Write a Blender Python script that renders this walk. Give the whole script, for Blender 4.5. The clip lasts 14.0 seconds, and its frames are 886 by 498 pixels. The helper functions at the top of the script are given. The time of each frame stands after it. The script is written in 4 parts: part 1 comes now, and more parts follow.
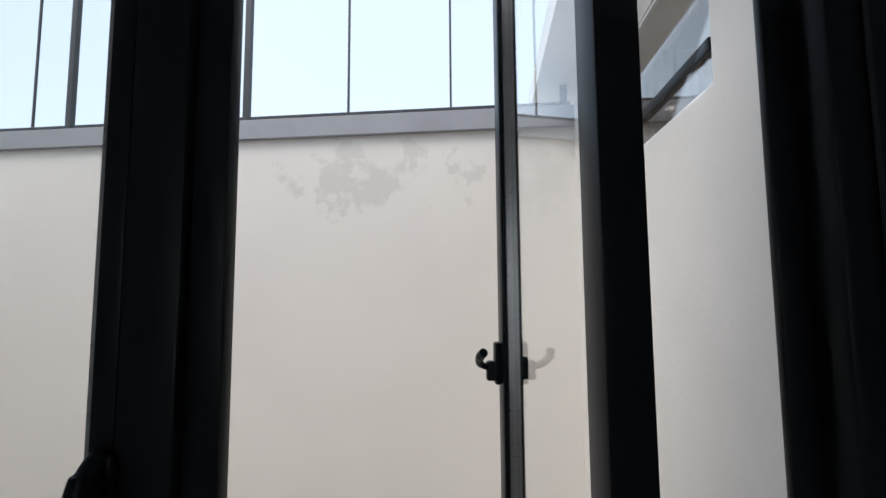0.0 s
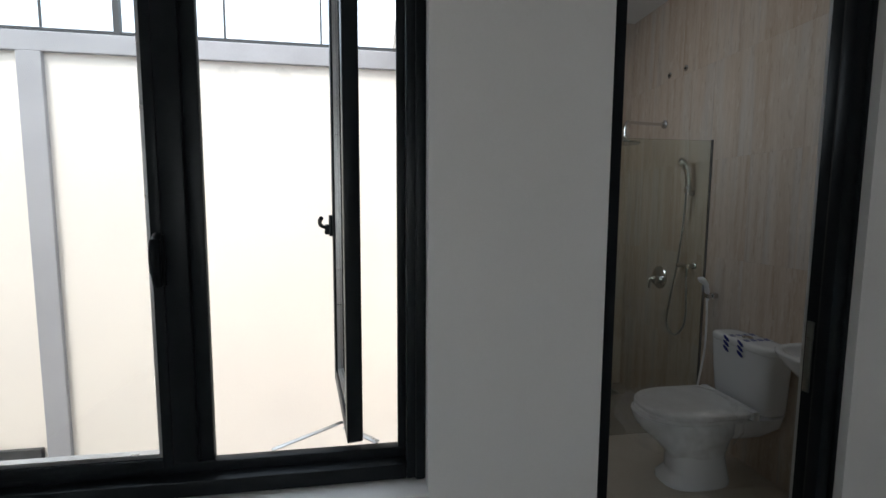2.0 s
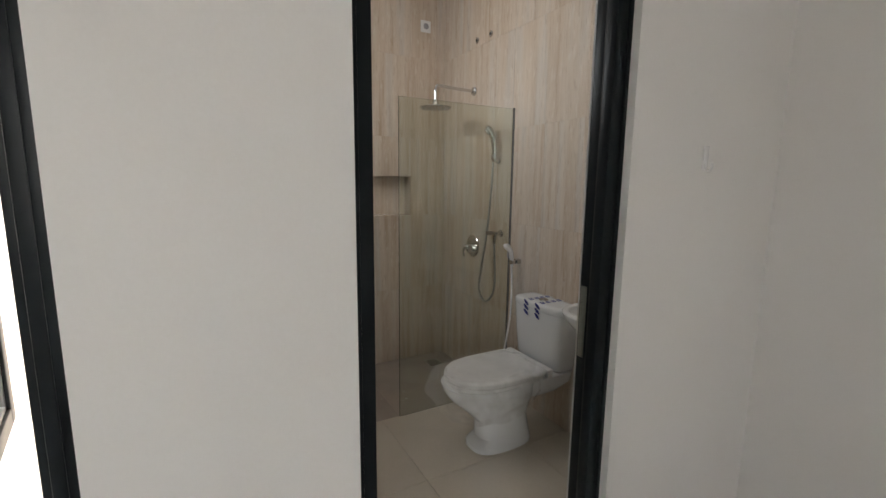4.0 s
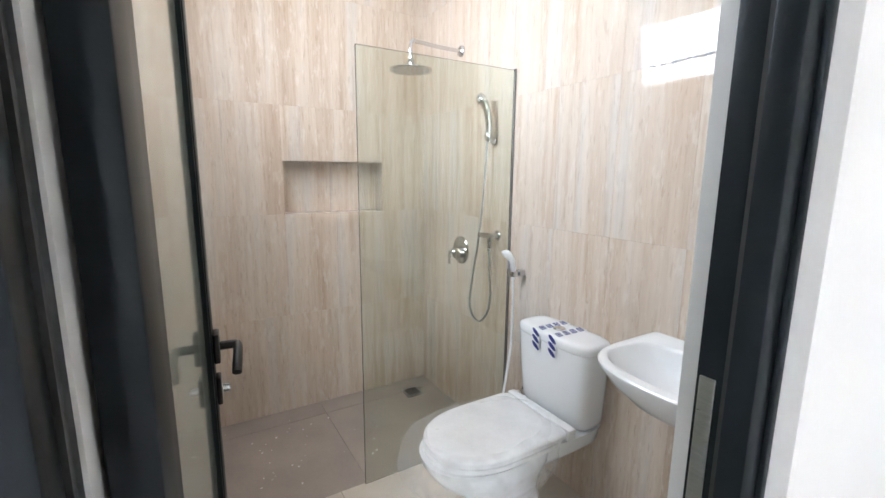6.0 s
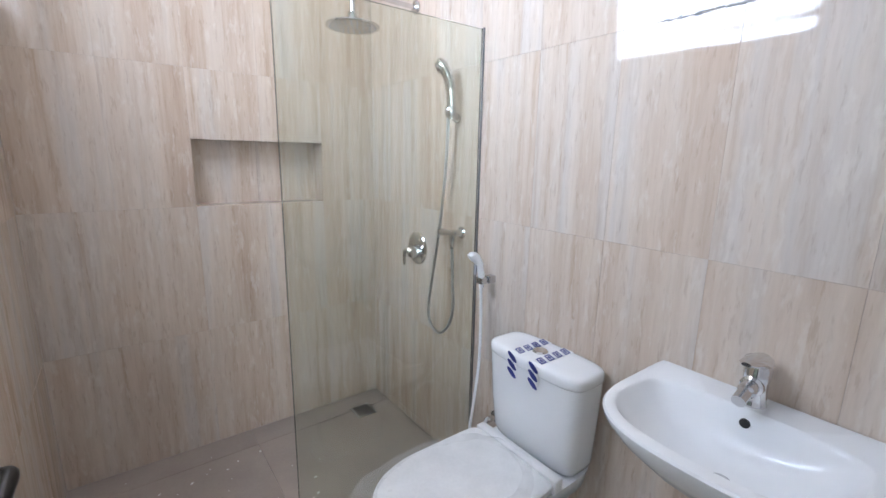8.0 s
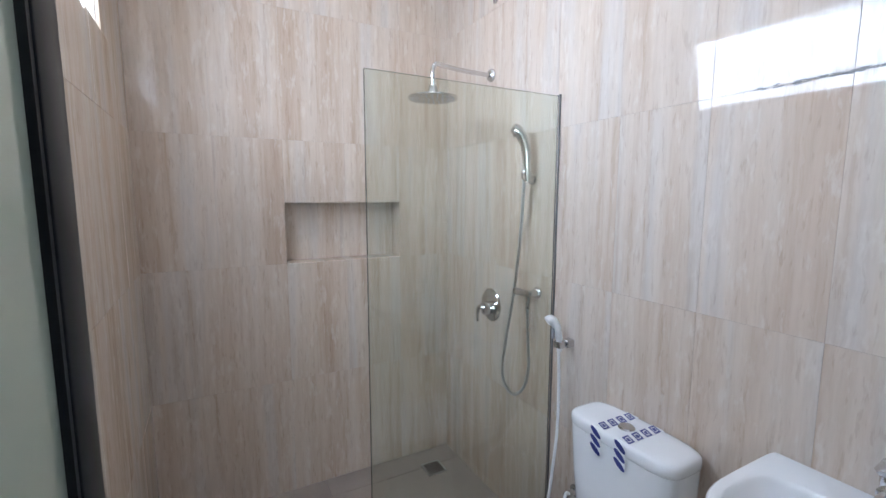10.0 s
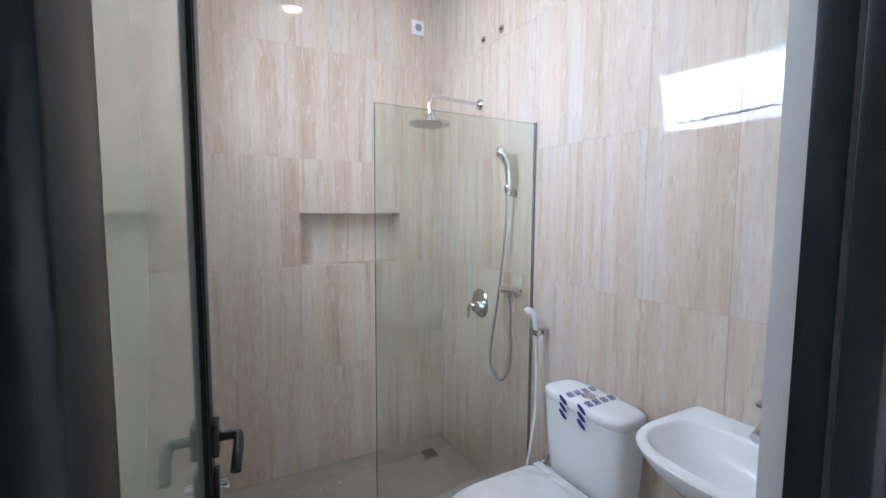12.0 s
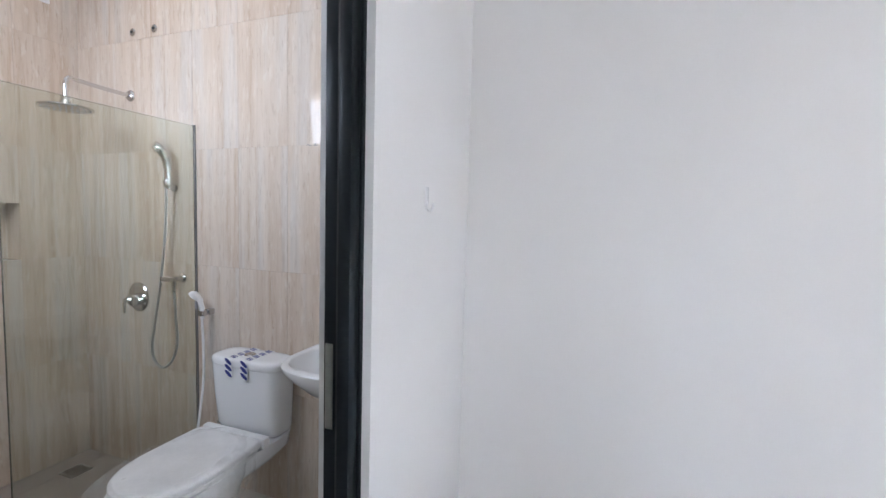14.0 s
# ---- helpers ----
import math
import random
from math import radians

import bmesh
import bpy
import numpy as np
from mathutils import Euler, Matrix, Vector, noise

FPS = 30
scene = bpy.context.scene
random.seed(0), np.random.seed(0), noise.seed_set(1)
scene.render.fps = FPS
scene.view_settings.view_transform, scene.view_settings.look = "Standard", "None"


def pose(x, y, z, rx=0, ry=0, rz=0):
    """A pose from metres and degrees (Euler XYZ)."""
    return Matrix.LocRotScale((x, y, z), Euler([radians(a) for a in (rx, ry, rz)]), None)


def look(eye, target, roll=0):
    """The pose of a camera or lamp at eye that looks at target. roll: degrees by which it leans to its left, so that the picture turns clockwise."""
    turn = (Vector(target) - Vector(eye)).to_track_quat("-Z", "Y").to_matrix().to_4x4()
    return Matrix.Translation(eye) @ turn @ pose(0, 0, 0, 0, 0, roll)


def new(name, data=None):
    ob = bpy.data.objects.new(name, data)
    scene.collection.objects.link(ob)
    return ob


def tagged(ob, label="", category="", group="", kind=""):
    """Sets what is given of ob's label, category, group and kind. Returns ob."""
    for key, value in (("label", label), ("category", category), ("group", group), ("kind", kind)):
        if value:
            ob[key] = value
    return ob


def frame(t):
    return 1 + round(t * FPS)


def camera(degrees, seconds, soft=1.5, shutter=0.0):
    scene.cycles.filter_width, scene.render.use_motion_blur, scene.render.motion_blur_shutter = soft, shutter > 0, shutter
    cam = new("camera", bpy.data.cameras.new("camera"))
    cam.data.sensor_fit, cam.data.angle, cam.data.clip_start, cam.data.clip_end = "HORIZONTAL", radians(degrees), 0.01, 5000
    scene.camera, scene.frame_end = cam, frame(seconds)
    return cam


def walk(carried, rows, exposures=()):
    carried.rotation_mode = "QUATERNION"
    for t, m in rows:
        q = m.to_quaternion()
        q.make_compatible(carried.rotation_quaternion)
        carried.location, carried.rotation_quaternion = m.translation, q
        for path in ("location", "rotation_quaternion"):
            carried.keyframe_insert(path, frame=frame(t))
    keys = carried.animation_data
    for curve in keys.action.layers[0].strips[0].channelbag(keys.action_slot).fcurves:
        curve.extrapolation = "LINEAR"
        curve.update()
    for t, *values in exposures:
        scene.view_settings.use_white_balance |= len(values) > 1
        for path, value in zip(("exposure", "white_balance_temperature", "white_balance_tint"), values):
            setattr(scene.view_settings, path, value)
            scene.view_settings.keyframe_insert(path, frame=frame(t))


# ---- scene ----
cam = camera(91.1, 14.0)
PATH = [
    (0, (-0.738, 0.347, 1.568), (-0.940, 2.329, 1.735), -0.4),
    (0.5, (-0.705, 0.181, 1.547), (-0.917, 2.169, 1.57), -0.7),
    (1, (-0.705, -0.029, 1.526), (-0.841, 1.964, 1.434), -0.7),
    (1.5, (-0.663, -0.195, 1.505), (-0.603, 1.797, 1.339), -0.2),
    (2, (-0.568, -0.380, 1.491), (-0.269, 1.588, 1.306), 0.3),
    (2.5, (-0.493, -0.536, 1.463), (0.020, 1.386, 1.247), -0.0),
    (3, (-0.444, -0.534, 1.453), (0.291, 1.309, 1.196), 0.2),
    (3.5, (-0.370, -0.375, 1.461), (0.552, 1.376, 1.173), 0.8),
    (5.8, (0.088, 0.35, 1.439), (1.088, 2.05, 1.111), 0.5),
    (6, (0.097, 0.411, 1.438), (1.113, 2.099, 1.095), 0.5),
    (6.5, (0.177, 0.521, 1.42), (1.296, 2.136, 1.049), 1.1),
    (7, (0.27, 0.615, 1.417), (1.434, 2.191, 1.016), 1.1),
    (7.2, (0.292, 0.65, 1.418), (1.476, 2.207, 1.002), 1.1),
    (9.3, (0.314, 0.787, 1.508), (1.412, 2.415, 1.126), 0.9),
    (9.5, (0.302, 0.786, 1.515), (1.353, 2.453, 1.176), 0.7),
    (10, (0.272, 0.766, 1.534), (1.213, 2.515, 1.292), 0.1),
    (10.5, (0.253, 0.736, 1.524), (1.138, 2.52, 1.339), 0.1),
    (11, (0.21, 0.67, 1.481), (1.069, 2.468, 1.309), 0.1),
    (11.5, (0.161, 0.573, 1.498), (1.017, 2.372, 1.329), 0.1),
    (12, (0.131, 0.49, 1.505), (1.091, 2.237, 1.339), 0.3),
    (12.5, (0.09, 0.377, 1.515), (1.161, 2.058, 1.349), 0.3),
    (13, (0.023, 0.236, 1.502), (1.265, 1.795, 1.339), 0.5),
    (13.5, (-0.054, 0.14, 1.496), (1.503, 1.386, 1.339), 0.9),
    (14, (-0.189, 0.083, 1.478), (1.683, 0.774, 1.338), 1.5),
]
walk(cam, [(t, look(eye, target, roll)) for t, eye, target, roll in PATH], exposures=((0,1.25,6150,11),(0.5,1.3,6250,10),(1.0,1.45,6200,10),(1.5,1.95,6250,9),(2.0,2.35,6350,9),(2.5,3.0,7000,13),(3.0,3.25,7300,15),(3.7,3.62,7150,13),(4.8,4.1,6800,12),(5.4,4.85,6500,12),(5.8,5.45,6280,11),(6.5,5.57,6000,13),(7.2,5.48,5900,15),(9.3,5.05,5600,13),(11.0,5.0,5600,13),(12.0,5.1,5600,13),(12.5,5.0,5750,15),(13.0,5.0,5850,15),(14.0,4.82,5950,15)))

# ---------------------------------------------------------------- light
world = bpy.data.worlds.new("sky")
scene.world = world
world.use_nodes = True
wn = world.node_tree.nodes
sky = wn.new("ShaderNodeTexSky")
sky.sky_type, sky.sun_disc = "NISHITA", False
sky.sun_elevation, sky.sun_rotation = radians(62), radians(225)
sky.air_density, sky.dust_density = 1.2, 3.0
wn["Background"].inputs["Strength"].default_value = 0.15
haze = wn.new("ShaderNodeMix")
haze.data_type = "RGBA"
haze.inputs["Factor"].default_value = 0.75
haze.inputs["B"].default_value = (2.75, 3.05, 3.2, 1)
world.node_tree.links.new(sky.outputs[0], haze.inputs["A"])
world.node_tree.links.new(haze.outputs["Result"], wn["Background"].inputs["Color"])

sun = new("sun", bpy.data.lights.new("sun", "SUN"))
sun.data.energy, sun.data.angle, sun.data.color = 0.95, radians(20), (1.0, 0.95, 0.88)
sun.matrix_world = look((-1.6, -1.6, 6.0), (0.0, 0.0, 2.4))


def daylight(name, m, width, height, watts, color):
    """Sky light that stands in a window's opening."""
    ob = new(name, bpy.data.lights.new(name, "AREA"))
    ob.data.shape, ob.data.size, ob.data.size_y = "RECTANGLE", width, height
    ob.data.energy, ob.data.color = watts, color
    ob.matrix_world = m
    return ob


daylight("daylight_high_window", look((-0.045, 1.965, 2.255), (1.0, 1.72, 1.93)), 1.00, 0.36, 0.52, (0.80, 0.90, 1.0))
# fill lamp added behind the view to brighten the bedroom
daylight("fill_south_opening", look((-1.3, -2.53, 1.55), (-1.3, 0.0, 1.55)), 1.6, 1.4, 0.41, (0.95, 0.97, 1.0))

# ---------------------------------------------------------------- materials
def material(name, color=(0.5, 0.5, 0.5), rough=0.5, metal=0.0, second=None, scale=6.0, grain=60.0, bump=0.05, spec=0.5, stretch=(1, 1, 1), amount=1.0, rough_var=0.08):
    """A painted, cast or moulded surface: colour that drifts at two scales, uneven gloss and a fine relief."""
    m = bpy.data.materials.new(name)
    m.use_nodes = True
    n, l = m.node_tree.nodes, m.node_tree.links
    b = n["Principled BSDF"]
    b.inputs["Metallic"].default_value = metal
    b.inputs["Specular IOR Level"].default_value = spec
    tc = n.new("ShaderNodeTexCoord")
    mp = n.new("ShaderNodeMapping")
    mp.inputs["Scale"].default_value = stretch
    l.new(tc.outputs["Object"], mp.inputs["Vector"])
    big, fine = n.new("ShaderNodeTexNoise"), n.new("ShaderNodeTexNoise")
    big.inputs["Scale"].default_value, fine.inputs["Scale"].default_value = scale, grain
    big.inputs["Detail"].default_value, fine.inputs["Detail"].default_value = 4, 3
    for t in (big, fine):
        l.new(mp.outputs[0], t.inputs["Vector"])
    mix = n.new("ShaderNodeMix")
    mix.data_type = "RGBA"
    second = second or tuple(c * 0.86 for c in color)
    mix.inputs["A"].default_value, mix.inputs["B"].default_value = (*color, 1), (*second, 1)
    ramp = n.new("ShaderNodeMapRange")
    ramp.inputs["From Min"].default_value, ramp.inputs["From Max"].default_value = 0.35, 0.75
    ramp.inputs["To Max"].default_value = amount
    add = n.new("ShaderNodeMath")
    add.operation = "MULTIPLY_ADD"
    add.inputs[1].default_value = 0.3
    l.new(fine.outputs[0], add.inputs[0])
    l.new(big.outputs[0], add.inputs[2])
    sub = n.new("ShaderNodeMath")
    sub.operation = "SUBTRACT"
    sub.inputs[1].default_value = 0.15
    l.new(add.outputs[0], sub.inputs[0])
    l.new(sub.outputs[0], ramp.inputs["Value"])
    l.new(ramp.outputs[0], mix.inputs["Factor"])
    l.new(mix.outputs["Result"], b.inputs["Base Color"])
    rr = n.new("ShaderNodeMapRange")
    rr.inputs["To Min"].default_value, rr.inputs["To Max"].default_value = max(0.02, rough - rough_var), rough + rough_var
    l.new(big.outputs[0], rr.inputs["Value"])
    l.new(rr.outputs[0], b.inputs["Roughness"])
    if bump:
        bp = n.new("ShaderNodeBump")
        bp.inputs["Strength"].default_value, bp.inputs["Distance"].default_value = bump, 0.004
        l.new(fine.outputs[0], bp.inputs["Height"])
        l.new(bp.outputs[0], b.inputs["Normal"])
    return m


def travertine(name, light, mid, dark, rough=0.16):
    """Polished vein-cut stone tile: long upright veins, a different cut on every tile."""
    m = bpy.data.materials.new(name)
    m.use_nodes = True
    n, l = m.node_tree.nodes, m.node_tree.links
    b = n["Principled BSDF"]
    tc, info = n.new("ShaderNodeTexCoord"), n.new("ShaderNodeObjectInfo")
    shift = n.new("ShaderNodeVectorMath")
    shift.operation = "SCALE"
    shift.inputs[0].default_value = (17.0, 31.0, 53.0)
    l.new(info.outputs["Random"], shift.inputs["Scale"])
    at = n.new("ShaderNodeVectorMath")
    at.operation = "ADD"
    l.new(tc.outputs["Object"], at.inputs[0])
    l.new(shift.outputs[0], at.inputs[1])

    warp = n.new("ShaderNodeTexNoise")
    warp.inputs["Scale"].default_value, warp.inputs["Detail"].default_value = 16.0, 3
    l.new(at.outputs[0], warp.inputs["Vector"])
    off = n.new("ShaderNodeVectorMath")
    off.operation = "MULTIPLY_ADD"
    off.inputs[1].default_value = (0.011, 0.011, 0.03)
    l.new(warp.outputs["Color"], off.inputs[0])
    l.new(at.outputs[0], off.inputs[2])
    at = off

    def veins(sx, sz, detail, rough_n, distort):
        mp = n.new("ShaderNodeMapping")
        mp.inputs["Scale"].default_value = (sx, sx, sz)
        l.new(at.outputs[0], mp.inputs["Vector"])
        t = n.new("ShaderNodeTexNoise")
        t.inputs["Scale"].default_value, t.inputs["Detail"].default_value = 1.0, detail
        t.inputs["Roughness"].default_value, t.inputs["Distortion"].default_value = rough_n, distort
        l.new(mp.outputs[0], t.inputs["Vector"])
        return t

    def ramp(source, stops):
        r = n.new("ShaderNodeValToRGB")
        e = r.color_ramp.elements
        e[0].position, e[0].color = stops[0][0], (*stops[0][1], 1)
        e[1].position, e[1].color = stops[-1][0], (*stops[-1][1], 1)
        for p, c in stops[1:-1]:
            e.new(p).color = (*c, 1)
        l.new(source.outputs[0], r.inputs[0])
        return r

    def blend(kind, a, c, factor):
        x = n.new("ShaderNodeMix")
        x.data_type, x.blend_type = "RGBA", kind
        x.inputs["Factor"].default_value = factor
        l.new(a, x.inputs["A"])
        l.new(c, x.inputs["B"])
        return x.outputs["Result"]

    wide, strand, thin, pale = veins(8, 0.4, 3, 0.5, 0.0), veins(27, 1.3, 4, 0.62, 0.0), veins(100, 7.0, 3, 0.6, 0.0), veins(40, 10.0, 4, 0.6, 0.2)
    bands = ramp(wide, ((0.30, dark), (0.42, mid), (0.53, light), (0.62, tuple(0.35 * a + 0.65 * c for a, c in zip(light, (0.60, 0.56, 0.525)))), (0.74, light)))
    tone = ramp(strand, ((0.28, (0.80, 0.73, 0.66)), (0.38, (0.91, 0.875, 0.84)), (0.50, (0.985, 0.98, 0.975)), (0.68, (1.03, 1.03, 1.03))))
    fine = ramp(thin, ((0.34, (0.945, 0.935, 0.925)), (0.50, (0.985, 0.98, 0.975)), (0.64, (1.01, 1.01, 1.01))))
    col = blend("MULTIPLY", bands.outputs[0], tone.outputs[0], 1.0)
    col = blend("MULTIPLY", col, fine.outputs[0], 1.0)
    fleck = ramp(veins(75, 11, 3, 0.6, 0.0), ((0.33, (0.80, 0.76, 0.72)), (0.42, (1.0, 1.0, 1.0))))
    col = blend("MULTIPLY", col, fleck.outputs[0], 0.6)
    white = n.new("ShaderNodeMix")
    white.data_type = "RGBA"
    white.inputs["B"].default_value = (0.71, 0.655, 0.59, 1)
    tr = n.new("ShaderNodeMapRange")
    tr.inputs["From Min"].default_value, tr.inputs["From Max"].default_value, tr.inputs["To Max"].default_value = 0.56, 0.68, 0.50
    l.new(pale.outputs[0], tr.inputs["Value"])
    l.new(tr.outputs[0], white.inputs["Factor"])
    l.new(col, white.inputs["A"])
    l.new(white.outputs["Result"], b.inputs["Base Color"])
    b.inputs["Roughness"].default_value = rough
    b.inputs["Specular IOR Level"].default_value = 0.36
    bp = n.new("ShaderNodeBump")
    bp.inputs["Strength"].default_value, bp.inputs["Distance"].default_value = 0.012, 0.001
    l.new(thin.outputs[0], bp.inputs["Height"])
    l.new(bp.outputs[0], b.inputs["Normal"])
    return m


def glass(name, tint=(0.9, 0.97, 0.93), rough=0.0):
    m = bpy.data.materials.new(name)
    m.use_nodes = True
    b = m.node_tree.nodes["Principled BSDF"]
    b.inputs["Base Color"].default_value = (*tint, 1)
    b.inputs["Transmission Weight"].default_value = 1.0
    b.inputs["Roughness"].default_value = rough
    b.inputs["IOR"].default_value = 1.5
    return m


def lamp_material(name, color, strength):
    m = bpy.data.materials.new(name)
    m.use_nodes = True
    b = m.node_tree.nodes["Principled BSDF"]
    b.inputs["Base Color"].default_value = (*color, 1)
    b.inputs["Emission Color"].default_value = (*color, 1)
    b.inputs["Emission Strength"].default_value = strength
    return m


PAINT = material("interior_paint", (0.78, 0.765, 0.75), 0.55, second=(0.74, 0.72, 0.70), scale=1.2, grain=160, bump=0.05)
CEIL = material("ceiling_paint", (0.82, 0.82, 0.81), 0.7, scale=1.0, grain=150, bump=0.04)
RENDER = material("exterior_render", (0.74, 0.70, 0.65), 0.85, second=(0.66, 0.63, 0.58), scale=1.6, grain=90, bump=0.15)
STAINED = material("weathered_render", (0.76, 0.71, 0.65), 0.85, second=(0.72, 0.67, 0.62), scale=1.3, grain=80, bump=0.12)


def damp(m, x0, x1, z0, z1):
    """Irregular grey damp blotches on a stretch of a wall."""
    n, l = m.node_tree.nodes, m.node_tree.links
    b = n["Principled BSDF"]
    old = b.inputs["Base Color"].links[0].from_socket
    tc, sp, t = n.new("ShaderNodeTexCoord"), n.new("ShaderNodeSeparateXYZ"), n.new("ShaderNodeTexNoise")
    l.new(tc.outputs["Object"], sp.inputs[0])
    l.new(tc.outputs["Object"], t.inputs["Vector"])
    t.inputs["Scale"].default_value, t.inputs["Detail"].default_value, t.inputs["Roughness"].default_value = 5.5, 5, 0.62

    def bell(out, a, c):
        r = n.new("ShaderNodeMapRange")
        r.inputs["From Min"].default_value, r.inputs["From Max"].default_value = a, c
        r.inputs["To Min"].default_value, r.inputs["To Max"].default_value = -1, 1
        r.clamp = False
        l.new(out, r.inputs["Value"])
        p = n.new("ShaderNodeMath")
        p.operation = "POWER"
        p.inputs[1].default_value = 2
        l.new(r.outputs[0], p.inputs[0])
        return p.outputs[0]

    add = n.new("ShaderNodeMath")
    add.operation = "ADD"
    l.new(bell(sp.outputs["X"], x0, x1), add.inputs[0])
    l.new(bell(sp.outputs["Z"], z0, z1), add.inputs[1])
    sub = n.new("ShaderNodeMath")
    sub.operation = "MULTIPLY_ADD"
    sub.inputs[1].default_value = -0.16
    l.new(add.outputs[0], sub.inputs[0])
    l.new(t.outputs[0], sub.inputs[2])
    edge = n.new("ShaderNodeMapRange")
    edge.inputs["From Min"].default_value, edge.inputs["From Max"].default_value, edge.inputs["To Max"].default_value = 0.42, 0.50, 0.30
    l.new(sub.outputs[0], edge.inputs["Value"])
    mx = n.new("ShaderNodeMix")
    mx.data_type = "RGBA"
    mx.inputs["B"].default_value = (0.42, 0.40, 0.37, 1)
    l.new(edge.outputs[0], mx.inputs["Factor"])
    l.new(old, mx.inputs["A"])
    l.new(mx.outputs["Result"], b.inputs["Base Color"])


damp(STAINED, -2.05, -0.75, 1.98, 2.46)
BEAM = material("grey_paint", (0.33, 0.33, 0.35), 0.7, scale=3, grain=90, bump=0.1)
ALU = material("black_powder_coat", (0.012, 0.0145, 0.017), 0.36, second=(0.017, 0.020, 0.023), scale=9, grain=500, bump=0.02, spec=0.13)
IRON = material("black_iron", (0.025, 0.027, 0.03), 0.5, scale=9, grain=200, bump=0.1)
RAILGREY = material("grey_green_steel", (0.065, 0.075, 0.066), 0.5, scale=8, grain=150, bump=0.1)
CHROME = material("chrome", (0.72, 0.72, 0.73), 0.1, 1.0, scale=20, grain=200, bump=0.0, rough_var=0.04)
STEEL = material("brushed_steel", (0.55, 0.55, 0.55), 0.3, 1.0, scale=20, grain=300, bump=0.02, stretch=(1, 1, 8))
BRONZE = material("dark_bronze", (0.03, 0.026, 0.024), 0.35, 0.6, scale=20, grain=200, bump=0.02)
CERAMIC = material("white_ceramic", (0.82, 0.83, 0.84), 0.12, second=(0.80, 0.81, 0.82), scale=3, grain=30, bump=0.0, rough_var=0.03, spec=0.35)
PLASTIC = material("white_plastic", (0.80, 0.80, 0.80), 0.3, scale=8, grain=100, bump=0.02)
RUBBER = material("dark_slots", (0.03, 0.03, 0.03), 0.6, scale=20, grain=100)
TILE = travertine("vein_cut_travertine", (0.65, 0.565, 0.485), (0.62, 0.52, 0.43), (0.555, 0.445, 0.355), 0.035)
GROUT = material("grout", (0.57, 0.50, 0.43), 0.8, scale=10, grain=200, bump=0.1)
FLOORTILE = material("cream_floor_tile", (0.68, 0.62, 0.54), 0.22, second=(0.62, 0.56, 0.48), scale=3, grain=60, bump=0.02)
WETTILE = material("grey_shower_tile", (0.40, 0.345, 0.305), 0.38, second=(0.33, 0.285, 0.255), scale=4, grain=70, bump=0.05)
BEDFLOOR = material("polished_floor_tile", (0.34, 0.32, 0.30), 0.15, second=(0.30, 0.28, 0.26), scale=2, grain=40, bump=0.0)
SKIRT = material("black_skirting", (0.02, 0.02, 0.022), 0.3, scale=4, grain=50)
BLUE = material("printed_blue", (0.03, 0.04, 0.22), 0.4, scale=30, grain=300)
TAPE = material("printed_white_tape", (0.82, 0.83, 0.84), 0.15, second=(0.80, 0.81, 0.82), scale=30, grain=300, bump=0.0, spec=0.35)
CLEAR = glass("clear_glass", (0.97, 0.985, 0.98))
GREEN = glass("greenish_glass", (0.85, 0.895, 0.83))
EDGE = glass("glass_edge", (0.74, 0.83, 0.79), 0.2)
LED = lamp_material("lit_diffuser", (1.0, 0.90, 0.77), 4.3)
CONCRETE = material("patio_concrete", (0.52, 0.49, 0.46), 0.8, scale=2, grain=60, bump=0.2)


def frosted():
    m = bpy.data.materials.new("frosted_green_glass")
    m.use_nodes = True
    b = m.node_tree.nodes["Principled BSDF"]
    b.inputs["Base Color"].default_value = (0.50, 0.585, 0.50, 1)
    b.inputs["Roughness"].default_value = 0.12
    b.inputs["Transmission Weight"].default_value = 0.25
    b.inputs["Coat Weight"].default_value = 0.6
    b.inputs["Coat Roughness"].default_value = 0.03
    return m


FROST = frosted()


def film():
    """Thin crinkled wrapping film."""
    m = bpy.data.materials.new("clear_wrapping_film")
    m.use_nodes = True
    n, l = m.node_tree.nodes, m.node_tree.links
    b, out = n["Principled BSDF"], n["Material Output"]
    b.inputs["Base Color"].default_value = (0.88, 0.88, 0.88, 1)
    b.inputs["Roughness"].default_value = 0.25
    tr, mx, fr = n.new("ShaderNodeBsdfTransparent"), n.new("ShaderNodeMixShader"), n.new("ShaderNodeTexNoise")
    fr.inputs["Scale"].default_value, fr.inputs["Detail"].default_value = 13, 4
    rg = n.new("ShaderNodeMapRange")
    rg.inputs["From Min"].default_value, rg.inputs["From Max"].default_value = 0.35, 0.75
    rg.inputs["To Min"].default_value, rg.inputs["To Max"].default_value = 0.02, 0.27
    tc = n.new("ShaderNodeTexCoord")
    l.new(tc.outputs["Object"], fr.inputs["Vector"])
    l.new(fr.outputs[0], rg.inputs["Value"])
    l.new(rg.outputs[0], mx.inputs[0])
    l.new(tr.outputs[0], mx.inputs[1])
    l.new(b.outputs[0], mx.inputs[2])
    bp = n.new("ShaderNodeBump")
    bp.inputs["Strength"].default_value, bp.inputs["Distance"].default_value = 0.2, 0.01
    l.new(fr.outputs[0], bp.inputs["Height"])
    l.new(bp.outputs[0], b.inputs["Normal"])
    l.new(mx.outputs[0], out.inputs[0])
    return m


FILM = film()


